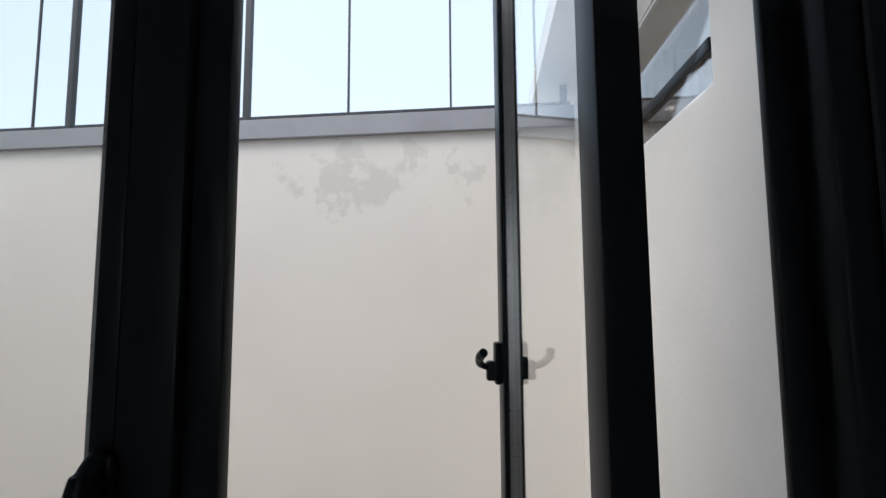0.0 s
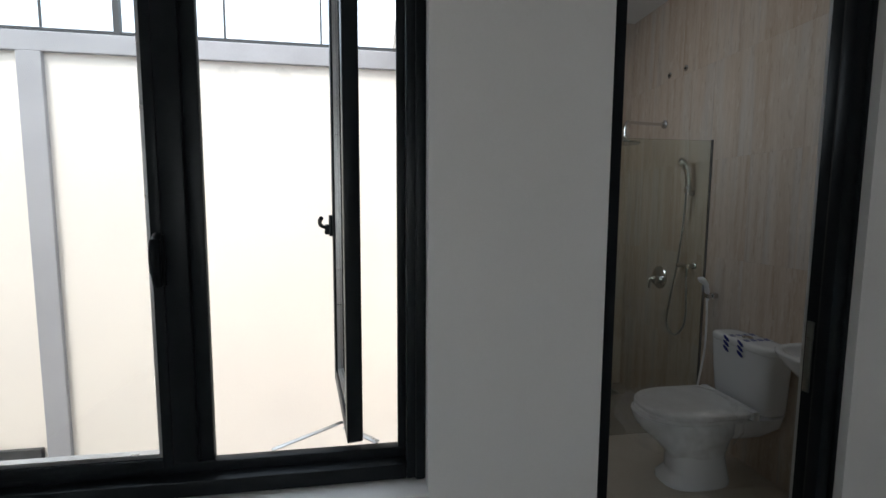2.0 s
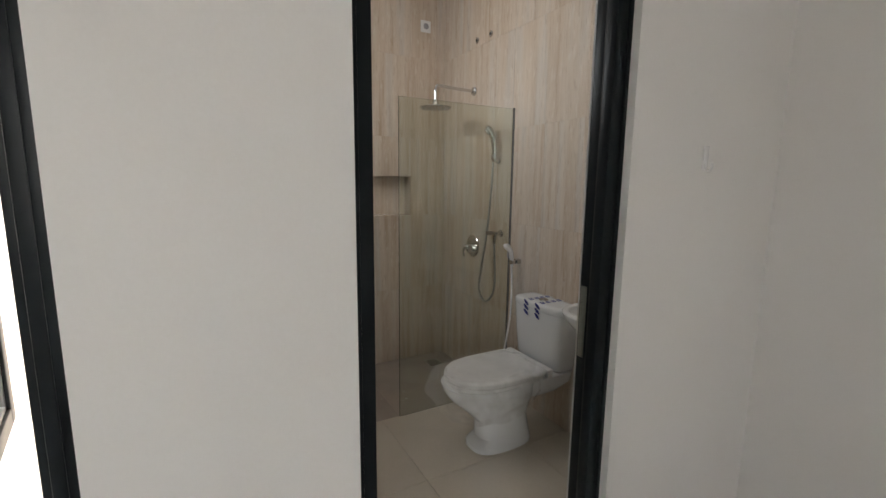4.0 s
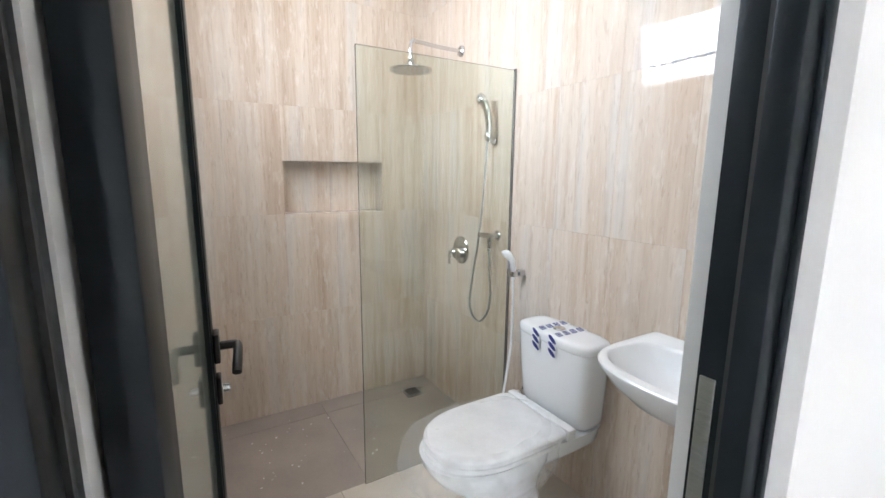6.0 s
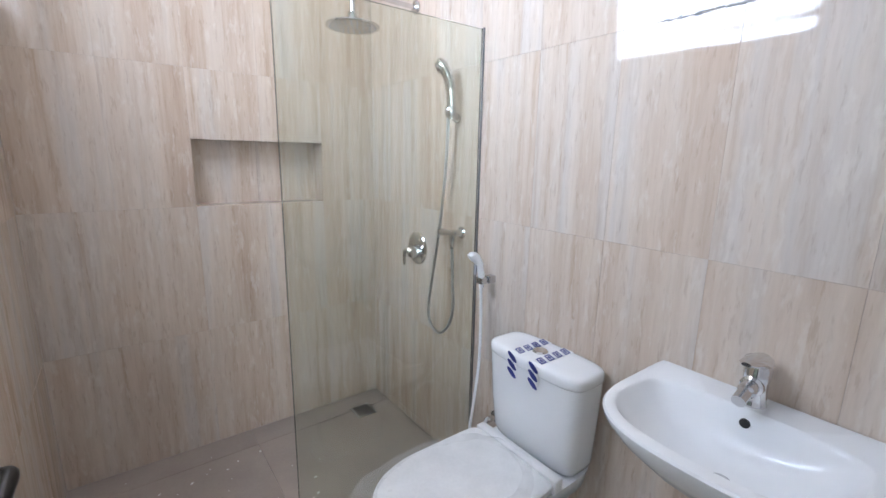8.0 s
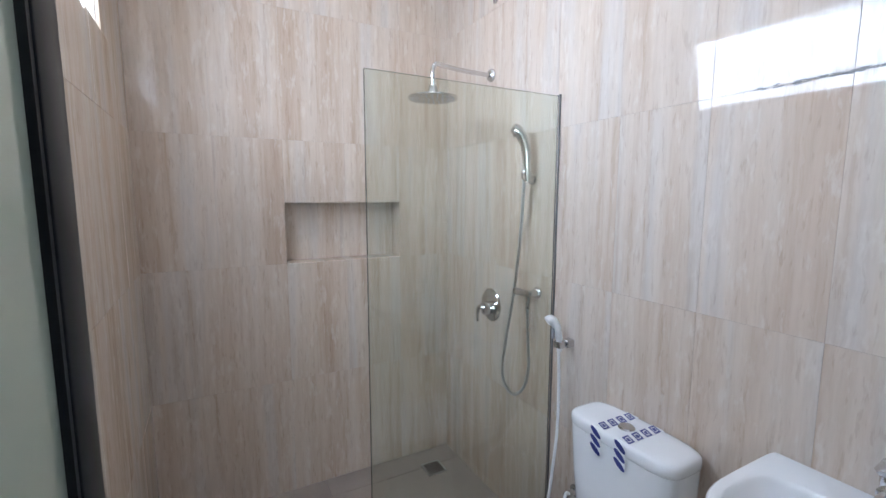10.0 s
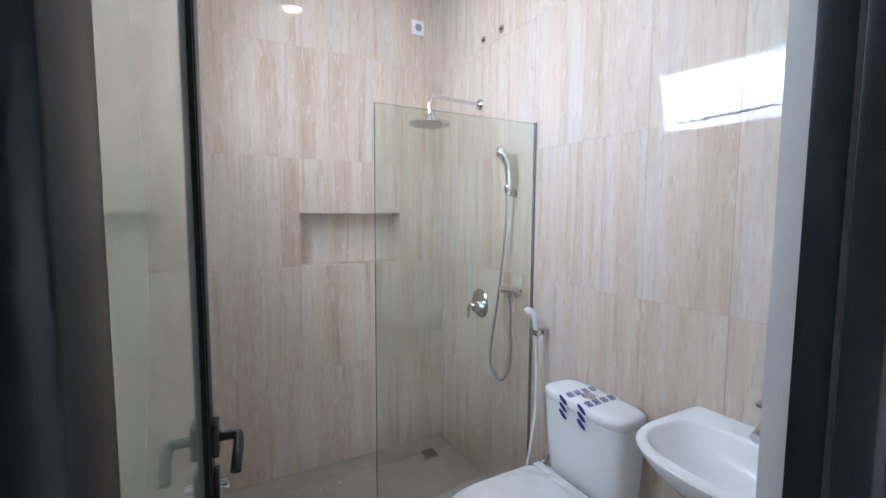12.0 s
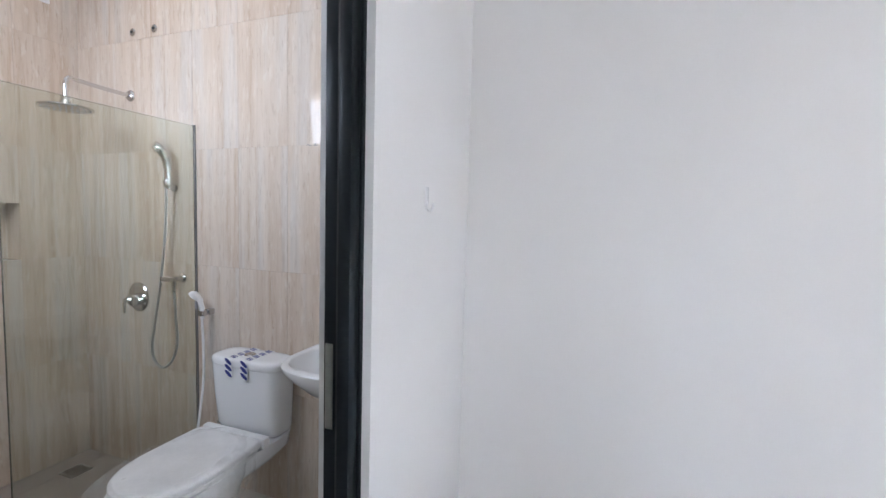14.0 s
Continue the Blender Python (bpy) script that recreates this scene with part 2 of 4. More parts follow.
# ---------------------------------------------------------------- mesh helpers
def box(bm, x0, y0, z0, x1, y1, z1, bevel=0.0, segs=2):
    r = bmesh.ops.create_cube(bm, size=1.0)
    for v in r["verts"]:
        v.co = Vector(((x0 + x1) / 2 + v.co.x * (x1 - x0), (y0 + y1) / 2 + v.co.y * (y1 - y0), (z0 + z1) / 2 + v.co.z * (z1 - z0)))
    if bevel:
        es = list({e for v in r["verts"] for e in v.link_edges})
        bmesh.ops.bevel(bm, geom=es, offset=bevel, segments=segs, profile=0.5, affect="EDGES")
    return bm


def boxes(*bs, bevel=0.0):
    bm = bmesh.new()
    for b in bs:
        box(bm, *b, bevel=bevel)
    return bm


def loft(bm, rings, cap0=True, cap1=True):
    vs = [[bm.verts.new(p) for p in r] for r in rings]
    for a, b in zip(vs, vs[1:]):
        k = len(a)
        for i in range(k):
            bm.faces.new((a[i], a[(i + 1) % k], b[(i + 1) % k], b[i]))
    if cap0:
        bm.faces.new(vs[0][::-1])
    if cap1:
        bm.faces.new(vs[-1])
    bmesh.ops.recalc_face_normals(bm, faces=bm.faces[:])
    return bm


def ring(cx, cy, z, a, b, power=2.0, k=40, xmax=None):
    out = []
    for i in range(k):
        t = 2 * math.pi * i / k
        c, s = math.cos(t), math.sin(t)
        x = cx + a * math.copysign(abs(c) ** (2 / power), c)
        y = cy + b * math.copysign(abs(s) ** (2 / power), s)
        out.append(Vector((min(x, xmax) if xmax is not None else x, y, z)))
    return out


def basin_ring(cx, cy, z, a, b, front, rear, k=64, xmax=1.497):
    """Rounded at the front (towards -x), squarer at the rear."""
    out = []
    for i in range(k):
        t = 2 * math.pi * i / k
        c, s = math.cos(t), math.sin(t)
        p = front if c < 0 else rear
        out.append(Vector((min(cx + a * math.copysign(abs(c) ** (2 / p), c), xmax), cy + b * math.copysign(abs(s) ** (2 / p), s), z)))
    return out


def smooth_path(points, n=8):
    """A Catmull-Rom line through the given points."""
    p = [Vector(q) for q in points]
    p = [2 * p[0] - p[1]] + p + [2 * p[-1] - p[-2]]
    out = []
    for i in range(1, len(p) - 2):
        for j in range(n):
            t = j / n
            out.append(0.5 * ((2 * p[i]) + (p[i + 1] - p[i - 1]) * t + (2 * p[i - 1] - 5 * p[i] + 4 * p[i + 1] - p[i + 2]) * t * t + (3 * p[i] - p[i - 1] - 3 * p[i + 1] + p[i + 2]) * t ** 3))
    out.append(p[-2])
    return out


def tube(bm, path, radius, k=12):
    """A round bar swept along a path; radius may be one number or one for each point."""
    rings, side = [], None
    for i, p in enumerate(path):
        p = Vector(p)
        d = (Vector(path[min(i + 1, len(path) - 1)]) - Vector(path[max(i - 1, 0)])).normalized()
        if side is None:
            side = d.orthogonal().normalized()
        side = (side - d * side.dot(d)).normalized()
        up = d.cross(side)
        r = radius[i] if isinstance(radius, (list, tuple)) else radius
        rings.append([p + r * (math.cos(2 * math.pi * j / k) * side + math.sin(2 * math.pi * j / k) * up) for j in range(k)])
    return loft(bm, rings)


def spun(profile, axis="z", origin=(0, 0, 0), k=32):
    """A turned shape: (radius, height) pairs about an axis through origin."""
    o = Vector(origin)
    rings = []
    for r, h in profile:
        rg = []
        for j in range(k):
            c, s = r * math.cos(2 * math.pi * j / k), r * math.sin(2 * math.pi * j / k)
            rg.append(o + {"z": Vector((c, s, h)), "x": Vector((h, c, s)), "y": Vector((c, h, s))}[axis])
        rings.append(rg)
    return loft(bmesh.new(), rings)


def finish(ob_data, bm, mat, smooth):
    if smooth:
        for f in bm.faces:
            f.smooth = True
        for e in bm.edges:
            if len(e.link_faces) == 2 and e.calc_face_angle(0) > radians(38):
                e.smooth = False
    bm.to_mesh(ob_data)
    bm.free()
    ob_data.materials.append(mat)


def thing(name, bm, mat, label, category, group="", kind="", smooth=True):
    me = bpy.data.meshes.new(name)
    finish(me, bm, mat, smooth)
    return tagged(new(name, me), label, category, group, kind)


def base(name, at, label, category, group="", kind=""):
    ob = new(name)
    ob.empty_display_size = 0.1
    ob.matrix_world = at if isinstance(at, Matrix) else Matrix.Translation(at)
    return tagged(ob, label, category, group, kind)


def part(name, bm, mat, parent, label="", smooth=True, local=False):
    """One mesh under a thing or a part. Its points are in the world unless local."""
    me = bpy.data.meshes.new(name)
    if not local:
        w = Matrix.Identity(4)
        up = parent
        while up:
            w = up.matrix_basis @ w if up.parent is None else up.matrix_basis @ w
            up = up.parent
        bm.transform(w.inverted())
    finish(me, bm, mat, smooth)
    ob = new(name, me)
    ob.parent = parent
    return tagged(ob, label)


def structure(name, bm, mat, label="", smooth=False):
    return thing(name, bm, mat, label, "", kind="structure", smooth=smooth)


# ---------------------------------------------------------------- plan
WX = 1.5                       # side wall of bathroom and bedroom
FACE, BACK = 0.61, 0.765       # the two faces of the wall between bedroom and bathroom
YB = 3.0                       # tiled end wall of the bathroom
LX, LXO = 0.0, -0.173          # inner and outer face of the bathroom's patio wall
FL, SH = 0.05, 0.0             # bathroom floor and sunk shower floor
BF = 0.06                      # bedroom floor
CEILZ = 2.98
DX0, DX1, DZ = -0.011, 0.743, 2.20   # door opening
NX0, NX1, NZ0, NZ1 = -1.566, -0.451, 0.80, 2.30   # bedroom window opening
CY0, CY1, CZ0, CZ1 = 1.45, 2.58, 2.06, 2.52      # high bathroom window
FARY = 2.80                    # patio boundary wall
BX0, BY0 = -2.6, -2.6          # far corner of the bedroom
PZ = -0.95                     # patio ground

# ---------------------------------------------------------------- structure
structure("wall_north", boxes(
    (BX0 - 0.15, FACE, -0.2, NX0, BACK, 3.2), (NX0, FACE, -0.2, NX1, BACK, NZ0), (NX0, FACE, NZ1, NX1, BACK, 3.2),
    (NX1, FACE, -0.2, DX0, BACK, 3.2), (DX0, FACE, DZ, DX1, BACK, 3.2), (DX1, FACE, -0.2, WX + 0.15, BACK - 0.004, 3.2),
    (DX0, FACE, -0.2, DX1, BACK, FL - 0.013)), PAINT, "off-white painted plaster wall")
structure("wall_east", boxes((WX + 0.012, BY0 - 0.15, -0.2, WX + 0.16, FACE, 3.2)), PAINT, "off-white painted plaster wall")
structure("wall_bath_east", boxes((WX + 0.0016, BACK, -0.2, WX + 0.16, YB + 0.2, 3.2)), GROUT, "bathroom side wall behind the tiles")
structure("wall_south", boxes((BX0 - 0.15, BY0 - 0.15, -0.2, -2.15, BY0, 3.2), (-0.45, BY0 - 0.15, -0.2, WX + 0.012, BY0, 3.2), (-2.15, BY0 - 0.15, -0.2, -0.45, BY0, 0.8), (-2.15, BY0 - 0.15, 2.3, -0.45, BY0, 3.2)), PAINT, "off-white painted plaster wall")
structure("wall_west", boxes((BX0 - 0.15, BY0, -0.2, BX0, FACE, 3.2)), PAINT, "off-white painted plaster wall")
# out of view; added to keep a sunlit edge off the boundary wall
structure("wall_sun_block", boxes((-6.15, FACE, PZ, BX0 - 0.15, BACK, 3.35)), RENDER, "unseen cream rendered wall added to block the sun")
structure("ceiling", boxes((BX0 - 0.15, BY0 - 0.15, 3.2, WX + 0.16, BACK, 3.35), (BX0, BY0, 2.98, WX + 0.012, FACE, 3.0)), CEIL, "white painted ceiling")
structure("floor", boxes((BX0, BY0, -0.1, WX + 0.012, FACE, BF)), BEDFLOOR, "grey polished floor")
sk = 0.10
structure("baseboard", boxes((DX1 + 0.06, FACE - 0.012, BF, WX, FACE, BF + sk, ), (WX, BY0, BF, WX + 0.012, FACE, BF + sk), (BX0, FACE - 0.012, BF, DX0 - 0.02, FACE, BF + sk), bevel=0.002), SKIRT, "black skirting along the wall foot")

structure("wall_stub", boxes((-0.0115, 0.720, FL, 0.036, 0.786, DZ), (0.7385, 0.7175, FL, DX1 + 0.02, 0.760, DZ)), PAINT, "white plaster return behind the door frame")

# bathroom shell
structure("wall_bath_west", boxes(
    (LXO, BACK, -0.2, LX - 0.012, YB + 0.2, CZ0), (LXO, BACK, CZ1, LX - 0.012, YB + 0.2, 3.2),
    (LXO, BACK, CZ0, LX - 0.012, CY0, CZ1), (LXO, CY1, CZ0, LX - 0.012, YB + 0.2, CZ1)), RENDER, "cream rendered outside wall of the bathroom")
structure("wall_bath_north", boxes(
    (LX - 0.012, YB + 0.0016, -0.2, 0.594, YB + 0.2, 3.2), (1.206, YB + 0.0016, -0.2, WX + 0.001, YB + 0.2, 3.2),
    (0.594, YB + 0.0016, -0.2, 1.206, YB + 0.2, 1.194), (0.594, YB + 0.0016, 1.506, 1.206, YB + 0.2, 3.2), (0.594, YB + 0.13, 1.194, 1.206, YB + 0.2, 1.506)), GROUT, "bathroom end wall with a recessed niche")
structure("ceiling_bath", boxes((LX - 0.012, BACK, CEILZ, WX + 0.012, YB + 0.012, CEILZ + 0.1)), CEIL, "white painted bathroom ceiling")
structure("floor_bath", boxes((LX, BACK, -0.1, WX, 2.10, FL - 0.01), (LX, FACE + 0.03, -0.1, WX, BACK, FL - 0.012)), GROUT, "cream tiled bathroom floor")
structure("floor_shower", boxes((LX, 2.10, -0.1, WX, YB, SH - 0.006)), GROUT, "grey tiled sunk shower floor")
structure("roof", boxes((LXO - 0.0, BACK, 3.2, WX + 0.16, YB + 0.2, 3.35)), RENDER, "flat roof slab over the bathroom")
structure("soffit", boxes((-0.436, BACK, 2.72, LXO, YB + 0.3, 2.86)), RENDER, "cream rendered eave slab")

# patio
ground = structure("ground", boxes((-60, -60, PZ - 0.3, 60, 60, PZ)), CONCRETE, "grey concrete ground")
structure("wall_patio_north", boxes((-6.036, FARY, PZ, -0.236, FARY + 0.15, 2.46)), STAINED, "cream rendered boundary wall with damp stains")
structure("wall_patio_corner", boxes((-0.236, 2.70, PZ, LXO, FARY + 0.15, 2.60)), RENDER, "cream rendered corner pier")
structure("wall_patio_west", boxes((-6.186, BACK, PZ, -6.036, FARY + 0.15, 2.6)), RENDER, "cream rendered boundary wall")
structure("beam_patio", boxes((-6.036, FARY - 0.03, 2.455, -0.236, FARY + 0.18, 2.575), bevel=0.004), BEAM, "grey painted concrete ring beam")
structure("column_patio", boxes((-2.771, FARY - 0.03, PZ, -2.629, FARY, 2.455), bevel=0.004), BEAM, "grey painted concrete column strip")

grille = base("wall_grille", (-2.036, FARY + 0.05, 2.58), "thin black iron bar screen on top of the boundary wall", "railing")
part("bottom_rail", boxes((-6.036, FARY + 0.035, 2.605, -0.246, FARY + 0.06, 2.62)), IRON, grille)
part("top_rail", boxes((-6.036, FARY + 0.035, 3.60, -0.246, FARY + 0.06, 3.62)), IRON, grille)
for x in (-0.94, -1.567, -2.666, -3.126, -3.706, -4.236, -4.786, -5.336):
    part("bar", boxes((x - 0.006, FARY + 0.042, 2.615, x + 0.006, FARY + 0.054, 3.605)), IRON, grille)
for x in (-0.281, -2.221, -3.436):
    part("post", boxes((x - 0.018, FARY + 0.03, 2.575, x + 0.018, FARY + 0.066, 3.62)), IRON, grille)

stair = base("stair_railing", (-2.636, 1.83, PZ), "grey painted steel handrail beside steps down", "railing")


def bar_between(a, b, w, h):
    a, b = Vector(a), Vector(b)
    d = (b - a)
    bm = box(bmesh.new(), 0, -w / 2, -h / 2, d.length, w / 2, h / 2, bevel=0.003)
    bm.transform(Matrix.Translation(a) @ d.to_track_quat("X", "Z").to_matrix().to_4x4())
    return bm


A, B = Vector((-3.256, 2.405, 0.485)), Vector((-1.536, 1.592, -0.345))
part("handrail", bar_between(A, B, 0.05, 0.05), RAILGREY, stair)
part("handrail", bar_between((-3.986, 1.85, 0.485), A, 0.05, 0.05), RAILGREY, stair)
drop = Vector((0, 0, -0.16))
part("mid_rail", bar_between(A + drop, B + drop, 0.04, 0.04), RAILGREY, stair)
part("mid_rail", bar_between(Vector((-3.986, 1.85, 0.485)) + drop, A + drop, 0.04, 0.04), RAILGREY, stair)
for k in (0.0, 0.09, 0.5, 0.98):
    q = A.lerp(B, k)
    part("post", bar_between((q.x, q.y, PZ), (q.x, q.y, q.z - (0.17 if k == 0.09 else 0)), 0.05 if k == 0 else 0.035, 0.05 if k == 0 else 0.035), RAILGREY, stair)
structure("landing", boxes((-6.036, 2.46, PZ, -2.826, FARY, -0.24), bevel=0.01), RENDER, "raised rendered ledge by the boundary wall")
structure("trim_landing", boxes((-6.036, FARY - 0.03, -0.24, -2.806, FARY, -0.13), bevel=0.003), IRON, "dark skirting on the ledge")
# dark grey green plate with a slanted top, against the boundary wall
slanted = loft(bmesh.new(), [[Vector((x, y, z)) for x, z in ((-2.78, -0.26), (-2.76, -0.22), (-2.45, -0.60), (-2.45, PZ), (-2.78, PZ))] for y in (2.70, FARY - 0.002)])
structure("slanted_plate", slanted, RAILGREY, "dark grey green slanted plate against the boundary wall")


# ---------------------------------------------------------------- bedroom window
win = base("window_1", (-0.986, 0.7, NZ0), "black aluminium casement window, one sash closed and one swung outward", "", kind="structure")
FY0, FY1 = 0.700, 0.728
F0 = 0.665
part("window_frame", boxes(
    (NX0, F0, NZ0 + 0.008, NX0 + 0.035, FY1, NZ1), (NX1 - 0.048, F0, NZ0 + 0.008, NX1 - 0.008, FY1, NZ1),
    (NX0 + 0.035, F0, NZ0 + 0.008, NX1 - 0.048, FY1, NZ0 + 0.048), (NX0 + 0.035, F0, NZ1 - 0.04, NX1 - 0.048, FY1, NZ1),
    (NX1 - 0.026, 0.657, NZ0 + 0.008, NX1 - 0.001, F0, NZ1),
    (-1.056, FY0 - 0.004, NZ0 + 0.075, -1.001, FY1, NZ1 - 0.06), bevel=0.004), ALU, win)
part("frame_lip", boxes(
    (NX0 + 0.035, FY0, NZ0 + 0.048, NX1 - 0.048, FY1, NZ0 + 0.075), (NX0 + 0.035, FY0, NZ1 - 0.06, NX1 - 0.048, FY1, NZ1 - 0.04),
    (NX1 - 0.069, FY0 - 0.002, NZ0 + 0.075, NX1 - 0.048, FY0 + 0.009, NZ1 - 0.06), (NX0 + 0.035, FY0, NZ0 + 0.075, NX0 + 0.048, FY1, NZ1 - 0.06), (-1.001, FY0 + 0.006, NZ0 + 0.075, -0.967, FY1 - 0.004, NZ1 - 0.06), bevel=0.003), ALU, win)
part("window_sill", boxes((NX0, FACE - 0.012, NZ0 - 0.012, NX1 + 0.004, FY0, NZ0 + 0.006), bevel=0.004), PAINT, win, "white plaster sill")


def sash(parent, w, z0, z1, name="sash", s=0.042):
    """A sash in its own axes: x from the hinge side along the sash, y its thickness."""
    fr = part(name, boxes((0, -0.02, z0, s, 0.02, z1), (w - s, -0.02, z0, w, 0.02, z1), (s, -0.02, z0, w - s, 0.02, z0 + s), (s, -0.02, z1 - s, w - s, 0.02, z1), bevel=0.003), ALU, parent, local=True)
    bead = boxes((s, -0.012, z0 + s, s + 0.010, 0.012, z1 - s), (w - s - 0.010, -0.012, z0 + s, w - s, 0.012, z1 - s), (s + 0.01, -0.012, z0 + s, w - s - 0.01, 0.012, z0 + s + 0.01))
    gl = boxes((s + 0.003, -0.003, z0 + s + 0.003, w - s - 0.003, 0.003, z1 - s - 0.003))
    a = new("bead", bpy.data.meshes.new("bead"))
    finish(a.data, bead, STEEL, False)
    a.parent = fr
    p = new("pane", bpy.data.meshes.new("pane"))
    finish(p.data, gl, CLEAR, False)
    p.parent = fr
    p.visible_shadow = False
    return fr


open_sash = sash(win, 0.455, 0.092, NZ1 - NZ0 - 0.06)
open_sash.matrix_basis = win.matrix_basis.inverted() @ (Matrix.Translation((-0.628, 0.705, NZ0)) @ Matrix.Rotation(radians(99.2), 4, "Z"))
closed = sash(win, 0.46, 0.066, NZ1 - NZ0 - 0.06, "fixed_sash", 0.024)
closed.matrix_basis = win.matrix_basis.inverted() @ Matrix.Translation((-1.056 - 0.46, FY0 + 0.017, NZ0))


def lever_handle(parent, m, mat=ALU):
    """A cockspur window handle: a foot plate and a curved grip."""
    bm = box(bmesh.new(), -0.013, -0.010, -0.06, 0.013, 0.0, 0.06, bevel=0.004)
    tube(bm, smooth_path([(0, -0.006, 0.058), (0, -0.018, 0.045), (0.0, -0.025, 0.015), (0.0, -0.022, -0.03), (0, -0.015, -0.058)]), [0.009] * 8 + [0.012] * 8 + [0.012] * 8 + [0.010] * 9, 12)
    bm.transform(m)
    h = new("window_handle", bpy.data.meshes.new("window_handle"))
    finish(h.data, bm, mat, True)
    h.parent = parent
    return h


lever_handle(closed, Matrix.Translation((0.46 - 0.005, -0.02, 1.370 - NZ0)))
hb = box(bmesh.new(), -0.012, -0.032, -0.036, 0.012, -0.02, 0.036, bevel=0.004)
box(hb, -0.008, -0.046, -0.030, 0.008, -0.030, 0.004, bevel=0.004)
tube(hb, smooth_path([(0, -0.034, -0.006), (-0.004, -0.050, -0.004), (-0.014, -0.060, 0.004), (-0.034, -0.062, 0.016), (-0.052, -0.058, 0.026)]), [0.006] * 12 + [0.0065] * 12 + [0.0075] * 9, 10)
box(hb, -0.008, 0.02, -0.028, 0.008, 0.032, 0.010, bevel=0.003)
hb.transform(Matrix.Scale(-1, 4, (0, 1, 0)))
bmesh.ops.reverse_faces(hb, faces=hb.faces[:])
hb.transform(Matrix.Translation((0.455 - 0.022, 0, 1.432 - NZ0)))
h = new("window_handle", bpy.data.meshes.new("window_handle"))
finish(h.data, hb, ALU, True)
h.parent = open_sash
part("stay_arm", bar_between((-0.571, 0.722, NZ0 + 0.080), (-0.661, 0.80, NZ0 + 0.088), 0.018, 0.004), STEEL, win, "steel friction stay")
part("stay_arm", bar_between((-0.836, 0.722, NZ0 + 0.080), (-0.668, 0.83, NZ0 + 0.088), 0.014, 0.004), STEEL, win, "steel friction stay")

# unseen window, added around the bedroom's fill lamp
w3 = base("window_added", (-1.3, BY0, 0.8), "unseen bedroom window added to hold a fill light", "", kind="structure")
part("window_frame", boxes((-2.15, BY0 - 0.10, 0.8, -0.45, BY0 - 0.04, 0.85), (-2.15, BY0 - 0.10, 2.25, -0.45, BY0 - 0.04, 2.3), (-2.15, BY0 - 0.10, 0.85, -2.10, BY0 - 0.04, 2.25), (-0.50, BY0 - 0.10, 0.85, -0.45, BY0 - 0.04, 2.25), bevel=0.003), ALU, w3)
p = part("pane", boxes((-2.102, BY0 - 0.075, 0.848, -0.498, BY0 - 0.069, 2.252)), CLEAR, w3, smooth=False)
p.visible_shadow = False

# high bathroom window
cl = base("window_2", (LXO, 2.0, CZ0), "high narrow bathroom window with clear glass and a modelled dark reflection", "", kind="structure")
part("window_frame", boxes((-0.168, CY0, CZ0, -0.144, CY1, CZ0 + 0.012), (-0.168, CY0, CZ1 - 0.012, -0.144, CY1, CZ1), (-0.168, CY0, CZ0 + 0.012, -0.144, CY0 + 0.012, CZ1 - 0.012), (-0.168, CY1 - 0.012, CZ0 + 0.012, -0.144, CY1, CZ1 - 0.012), bevel=0.002), PAINT, cl, "narrow white plaster rebate")
pn = part("pane", boxes((-0.159, CY0 + 0.010, CZ0 + 0.010, -0.153, CY1 - 0.010, CZ1 - 0.010)), CLEAR, cl)
pn.visible_shadow = False
# dark reflection on the pane, modelled as a solid black bar
part("reflection_bar", boxes((-0.174, CY0 + 0.012, 2.160, -0.1595, 2.02, 2.192), bevel=0.003), ALU, cl, "black bar standing in for a frame's reflection")

# ---------------------------------------------------------------- bathroom door
door = base("door_1", (0.05, 0.745, FL), "black aluminium door with frosted green glass, standing open into the bathroom", "", kind="structure")
JX = 0.698                     # closing face of the lock jamb
part("door_frame", boxes(
    (0.690, 0.6405, FL, DX1 - 0.001, 0.674, DZ - 0.002), (JX, 0.674, FL, DX1 - 0.001, 0.717, DZ - 0.002),
    (DX0 + 0.001, 0.6405, FL, 0.036, 0.674, DZ - 0.002), (DX0 + 0.001, 0.674, FL, 0.034, 0.7195, DZ - 0.002),
    (0.036, 0.6405, DZ - 0.04, 0.690, 0.674, DZ - 0.002), (0.034, 0.674, DZ - 0.036, JX, 0.717, DZ - 0.002), bevel=0.003), ALU, door)
part("frame_lip", boxes((0.7275, 0.6325, FL, DX1 - 0.001, 0.6405, DZ - 0.002), (DX0 + 0.001, 0.6325, FL, 0.0045, 0.6405, DZ - 0.002), bevel=0.002), ALU, door)
part("seal", boxes((JX - 0.004, 0.6745, FL, JX, 0.680, DZ - 0.04), (0.034, 0.676, FL, 0.038, 0.682, DZ - 0.04)), RUBBER, door)
strike = part("strike_plate", boxes((JX - 0.003, 0.690, 0.950, JX + 0.0005, 0.711, 1.165), bevel=0.0008), STEEL, door, "brushed steel strike plate")
for z0, z1 in ((1.095, 1.125), (0.995, 1.05)):
    a = new("slot", bpy.data.meshes.new("slot"))
    bm = boxes((JX - 0.0034, 0.695, z0, JX - 0.001, 0.706, z1))
    bm.transform(door.matrix_basis.inverted())
    finish(a.data, bm, STEEL, False)
    a.parent = strike
for z in (1.95, 0.35):
    part("hinge", boxes((0.0335, 0.690, z - 0.05, 0.0375, 0.744, z + 0.05), (0.0365, 0.734, z - 0.05, 0.060, 0.7455, z + 0.05), bevel=0.001), STEEL, door, "steel butt hinge")
LW, LZ0, LZ1 = 0.692, FL + 0.012, DZ - 0.045
leaf_m = Matrix.Translation((0.0552, 0.745, 0)) @ Matrix.Rotation(radians(84.8), 4, "Z")
